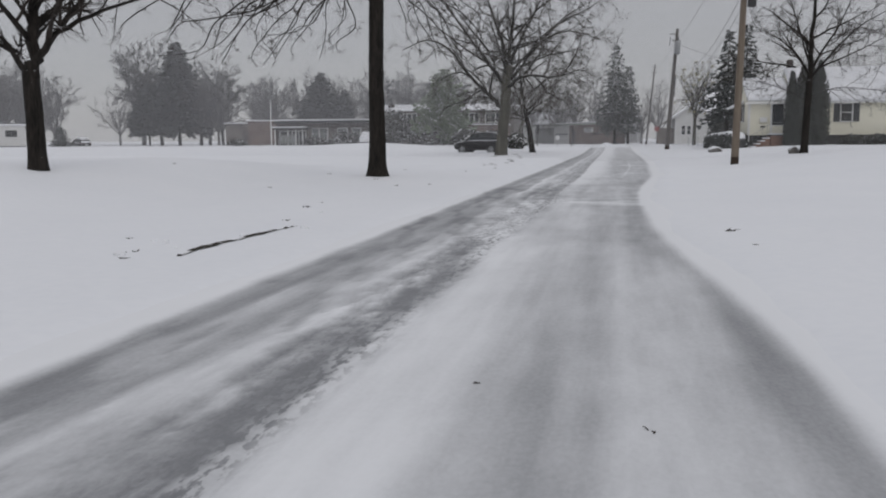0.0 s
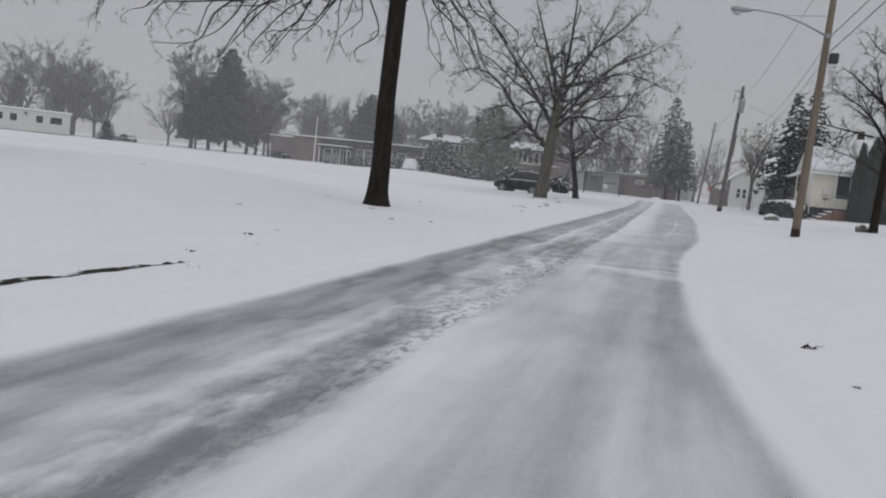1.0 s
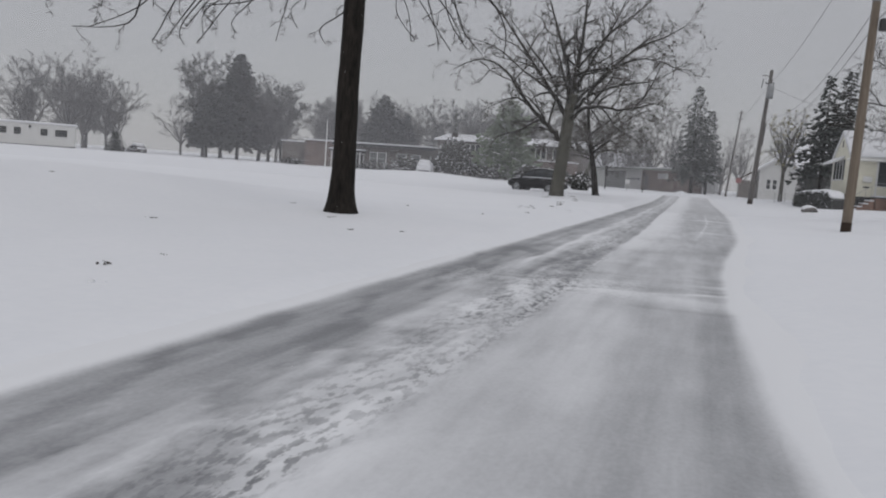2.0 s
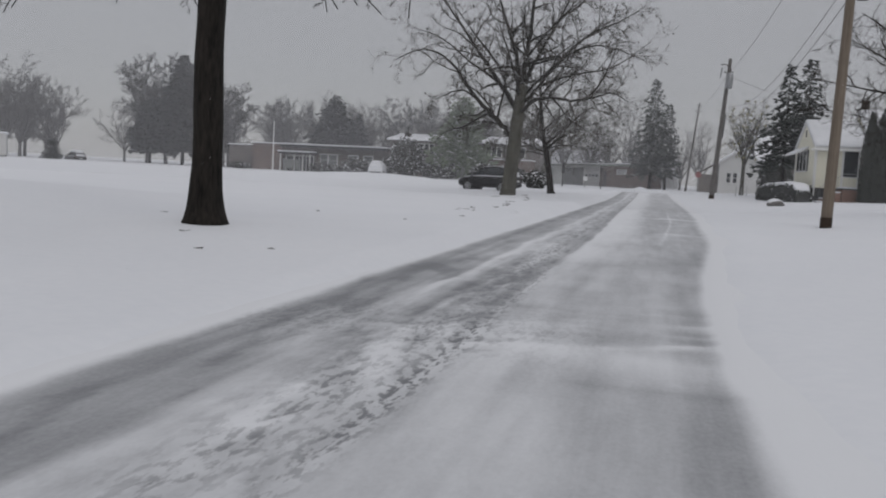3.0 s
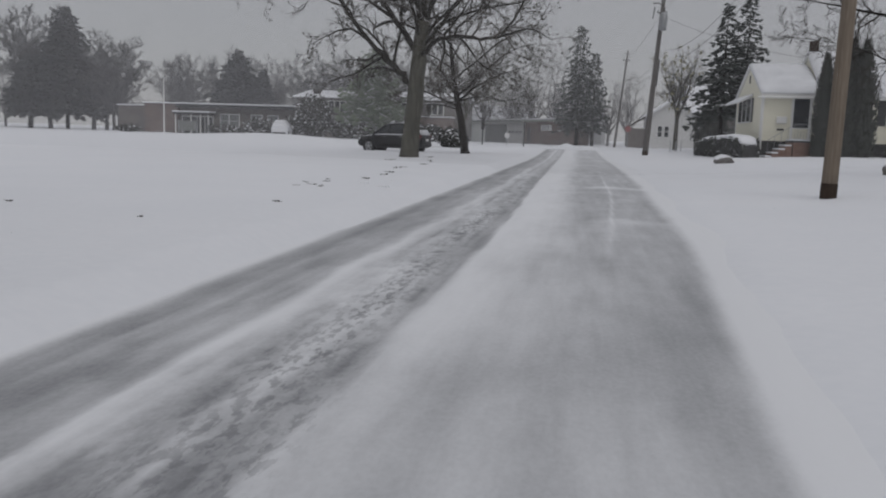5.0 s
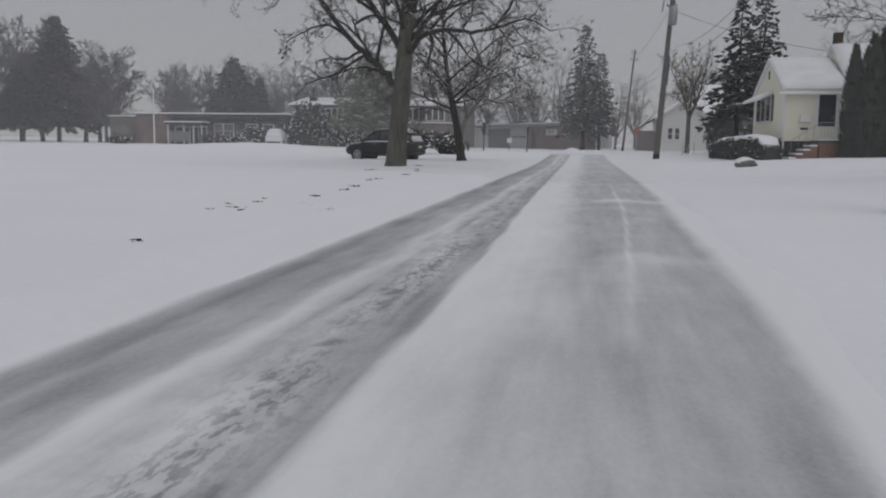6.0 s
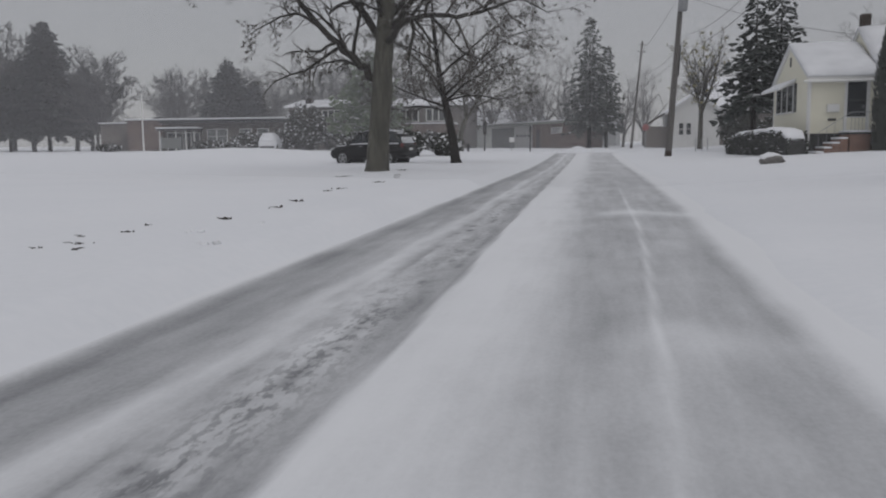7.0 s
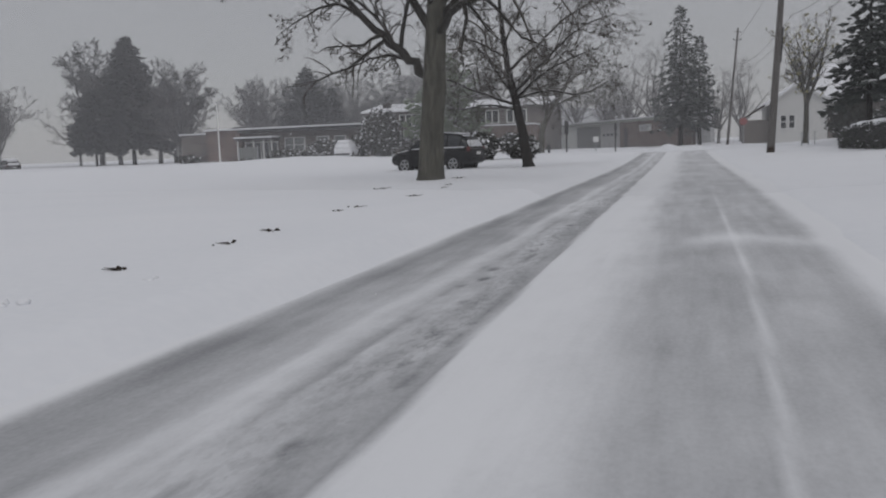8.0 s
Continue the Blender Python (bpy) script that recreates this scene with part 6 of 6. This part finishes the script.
stp = thing("stop_sign", pose(3.9, 99.5, gz(3.9, 99.5) - 0.05), "red octagonal road sign on a metal post", "sign")
part("post", Mesh().tube([(0, 0, 0), (0, 0, 2.0)], [0.035, 0.035], 6), METAL, stp)
part("plate", Mesh().loft([[(0.3 * math.cos(a), y, 1.75 + 0.3 * math.sin(a)) for a in (math.pi / 8 + math.pi / 4 * k for k in range(8))] for y in (-0.06, -0.04)]), SIGN_RED, stp, "red sign plate")

for k in range(3):
    x = 6.2 + 0.55 * k
    bp = thing("marker_post", pose(x, 84 + 1.5 * k, gz(x, 84 + 1.5 * k) - 0.05), "thin pale marker post standing in the roadside snow", "post", "marker posts")
    part("shaft", Mesh().tube([(0, 0, 0), (0, 0, 0.8)], [0.03, 0.03], 6), METAL, bp)
    part("cap", Mesh().tube([(0, 0, 0.8), (0, 0, 0.85)], [0.04, 0.02], 6), DARK, bp)

# shrubs by the school and the garage
for i, (x, y, a, b, h, n, mat) in enumerate(((-29.6, 112.0, 2.3, 1.8, 4.7, 1500, SHRUB), (-37.0, 114.5, 2.0, 1.4, 2.0, 800, SHRUB), (-33.6, 115.5, 1.5, 1.2, 2.3, 700, SHRUB), (-26.2, 112.0, 1.7, 1.3, 2.1, 700, SHRUB),
                                             (-19.0, 108.0, 2.0, 1.4, 2.0, 700, SHRUB), (-11.8, 79.5, 1.1, 1.0, 1.6, 900, SHRUB), (-9.5, 80.5, 1.0, 0.9, 1.4, 900, SHRUB), (-13.8, 81.0, 1.0, 0.9, 1.3, 700, SHRUB), (-41.0, 114.6, 2.4, 1.2, 1.2, 700, SHRUB),
                                             (-52.4, 113.0, 1.4, 1.0, 0.9, 400, SHRUB), (-24.0, 109.5, 1.5, 1.2, 1.9, 700, SHRUB), (10.2, 92.0, 1.6, 1.5, 2.6, 900, ARB), (12.6, 90.0, 1.6, 1.5, 2.2, 800, ARB), (-16.0, 110.0, 1.5, 1.2, 1.8, 700, SHRUB))):
    shrub("snowy_shrub", x, y, a, b, h, "evergreen shrub loaded with clumps of snow", mat, 100 + i, n, 0.16)
for i, x in enumerate((16.2, 17.8, 19.4, 21.0)):
    shrub("foundation_shrub", x, 66.6, 0.85, 0.55, 0.8, "low dark foundation shrub dusted with snow", ARB, 130 + i, 500, 0.1)

# ---- small things on the snow ----
def debris(x, y, size, seed, label, cat="leaf litter", z=None):
    """A few crooked twigs with curled dead leaves caught on them."""
    rng = random.Random(seed)
    size *= 0.8
    m = Mesh()
    for _ in range(rng.randint(2, 4)):
        a = rng.random() * 6.283
        p = Vector((rng.gauss(0, size * 0.3), rng.gauss(0, size * 0.3), 0.006))
        ln = size * rng.uniform(0.5, 1.2)
        pts = [p]
        for k in range(3):
            a += rng.gauss(0, 0.6)
            pts.append(pts[-1] + Vector((math.cos(a), math.sin(a), rng.uniform(-0.05, 0.25))) * ln / 3)
        r = 0.03 * size + 0.002
        m.tube(pts, [r, r * 0.9, r * 0.7, r * 0.4], 4)
    for _ in range(rng.randint(3, 6)):
        r = size * rng.uniform(0.1, 0.22)
        c = Vector((rng.gauss(0, size * 0.35), rng.gauss(0, size * 0.35), r * 0.35))
        a = rng.random() * 6.283
        u, v = Vector((math.cos(a), math.sin(a), 0.1)) * r, Vector((-math.sin(a), math.cos(a), 0)) * r * 0.6
        up = UP * r * rng.uniform(0.4, 0.9)
        m.add([c - u, c - v + up, c + u, c + v + up, c - UP * r * 0.35], [(0, 4, 1), (1, 4, 2), (2, 4, 3), (3, 4, 0)])
    ob = part("leaf_litter", m, LEAF, None, at=pose(x, y, gz(x, y) if z is None else z))
    tagged(ob, label, cat, "scattered leaf litter")


for i, (x, y, s) in enumerate(((-4.65, 11.6, 0.09), (-5.6, 9.1, 0.09), (-4.7, 7.5, 0.08), (-5.4, 15.2, 0.08), (-5.3, 14.1, 0.12), (-7.8, 18.4, 0.13), (-4.9, 8.0, 0.1), (1.32, 10.9, 0.13), (-4.9, 33.4, 0.13), (-5.0, 34.4, 0.13), (-5.3, 34.0, 0.1), (-4.7, 33.0, 0.09), (-5.15, 33.1, 0.1),
                                (-5.2, 35.2, 0.12), (-4.65, 36.1, 0.16), (-4.65, 37.9, 0.2), (-4.8, 39.2, 0.2), (-5.4, 42.6, 0.16), (-5.5, 43.6, 0.2), (-5.2, 46.0, 0.2), (-7.1, 49.2, 0.26), (-6.4, 54.0, 0.28), (-5.9, 51.0, 0.24), (-5.6, 49.5, 0.2),
                                (-4.2, 29.5, 0.12), (-6.0, 20.9, 0.1), (-5.2, 19.9, 0.1), (-4.5, 20.3, 0.09), (-8.4, 24.4, 0.1), (-11, 20, 0.1), (-7, 28, 0.12), (-4.8, 27, 0.08))):
    debris(x, y, s, 200 + i, "dark dead leaves and twigs lying on the snow")

debris(0.15, 3.51, 0.045, 301, "small dark twig and leaf lying on the snow-dusted road", z=0.008)
debris(-0.67, 4.07, 0.03, 302, "small dark dead leaf lying on the snow-dusted road", z=0.008)
debris(1.41, 9.46, 0.05, 303, "dark dead leaves and twigs lying on the snow")


def snow_clump(x, y, r, seed):
    rng = random.Random(seed)
    m = Mesh()
    for _ in range(rng.randint(2, 4)):
        q = r * rng.uniform(0.45, 1.0)
        m.lump((rng.gauss(0, r), rng.gauss(0, r), q * 0.3), (q, q * 1.2, q * 0.7), rng, 0.7, 8, 6)
    ob = part("snow_clump", m, CAP, None, smooth_shade=True, at=pose(x, y, gz(x, y) - 0.01))
    tagged(ob, "loose clump of crusted snow lying on the lawn", "snow clump", "loose snow clumps")


for i, (x, y) in enumerate(((-4.55, 8.3), (-4.85, 7.7), (-5.0, 8.9), (-5.25, 9.0), (-4.45, 9.6), (-3.95, 10.6), (-4.7, 13.2), (-3.75, 33.6), (-4.3, 34.6), (-4.05, 35.6))):
    snow_clump(x, y, 0.035 + 0.012 * (i % 3), 400 + i)


def soil_line():
    """The broken edge of the snow along a shallow ditch, with dark soil showing."""
    m = Mesh()
    n = 140
    left, right = [], []
    for k in range(n + 1):
        y = 7.75 + 4.6 * k / n
        x = -4.22 + 0.05 * math.sin(y * 1.3) - 0.01 * (y - 6) + 0.05 * noise.noise(Vector((y * 3, 9, 0)))
        w = 0.0045 * (1 - smooth(0.55, 0.8, k / n)) + 0.042 * max(0, noise.noise(Vector((y * 1.3, 2.5, 0))) + 0.7 * noise.noise(Vector((y * 5.3, 4, 0))) + 0.3 - 0.4 * k / n)
        z = gz(x, y)
        lip = min(1.0, w / 0.012)
        left.append((x - w, y, z + 0.026 * lip - 0.004))
        right.append((x + w, y, z + 0.016 * lip - 0.004))
    for k in range(n):
        m.add([left[k], right[k], right[k + 1], left[k + 1]], [(0, 1, 2, 3)])
        m.add([(left[k][0], left[k][1], left[k][2]), (left[k + 1][0], left[k + 1][1], left[k + 1][2]), (left[k + 1][0] - 0.03, left[k + 1][1], left[k + 1][2] - 0.06), (left[k][0] - 0.03, left[k][1], left[k][2] - 0.06)], [(0, 1, 2, 3)])
    ob = part("soil_line", m, SOIL)
    tagged(ob, "dark line of wet soil along a broken snow edge", "ground", kind="structure")


soil_line()


def flakes(name, n, near, far, size, thick, mat, seed, label):
    """Flakes hanging in the air between two distances along the road; size and thick follow the distance."""
    g = np.random.default_rng(seed)
    run = np.linspace(near, far, 600)
    s = size(run)
    share = np.cumsum(thick(run) * (20 + 1.05 * run) * (3 + 0.12 * run) / s ** 2)
    y = np.interp(g.random(n), share / share[-1], run)
    x = -2 + (g.random(n) - 0.62) * (20 + 1.05 * y)
    z = 0.2 + (3 + 0.12 * y) * g.random(n)
    keep = (np.abs(x) > 1.2) | (y > 40)
    c = np.stack([x, y, z], -1)[keep]
    s = (np.interp(y, run, s) * (0.6 + 0.8 * g.random(n)))[keep]
    n = len(c)
    tri = g.normal(size=(n, 3, 3))
    tri /= np.linalg.norm(tri, axis=2, keepdims=True)
    co = (c[:, None, :] + tri * s[:, None, None]).reshape(-1, 3).astype(np.float32)
    d = bpy.data.meshes.new(name)
    d.vertices.add(n * 3)
    d.vertices.foreach_set("co", co.ravel())
    d.loops.add(n * 3)
    d.loops.foreach_set("vertex_index", np.arange(n * 3, dtype=np.int32))
    d.polygons.add(n)
    d.polygons.foreach_set("loop_start", np.arange(0, n * 3, 3, dtype=np.int32))
    d.update(calc_edges=True)
    d.materials.append(mat)
    tagged(new(name, d), label, "snow", kind="stuff")


flakes("falling_snow", 14000, 7, 60, lambda v: 0.004 + 0.00012 * np.maximum(v - 12, 0), lambda v: 0 * v + 1, FLAKE, 4, "fine white snowflakes falling through the grey air")


def haze_curtain(y, seed):
    """A tall wavering translucent sheet, added to whiten what stands behind it as haze."""
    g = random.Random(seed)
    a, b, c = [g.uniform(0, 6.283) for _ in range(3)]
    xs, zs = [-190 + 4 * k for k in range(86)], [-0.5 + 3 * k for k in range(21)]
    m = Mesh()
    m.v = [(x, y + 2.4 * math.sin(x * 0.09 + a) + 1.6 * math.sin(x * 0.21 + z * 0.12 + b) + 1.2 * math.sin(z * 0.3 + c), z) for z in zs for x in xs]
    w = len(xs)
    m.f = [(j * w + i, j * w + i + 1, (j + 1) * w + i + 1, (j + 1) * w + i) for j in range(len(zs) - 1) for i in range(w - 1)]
    tagged(part("haze_veil", m, HAZE_SHEET, smooth_shade=True), "thin translucent sheet added as haze over the distance", "snow", kind="stuff")


# added haze sheets, stacked so that farther things turn paler
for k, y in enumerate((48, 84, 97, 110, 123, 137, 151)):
    haze_curtain(y, 40 + k)
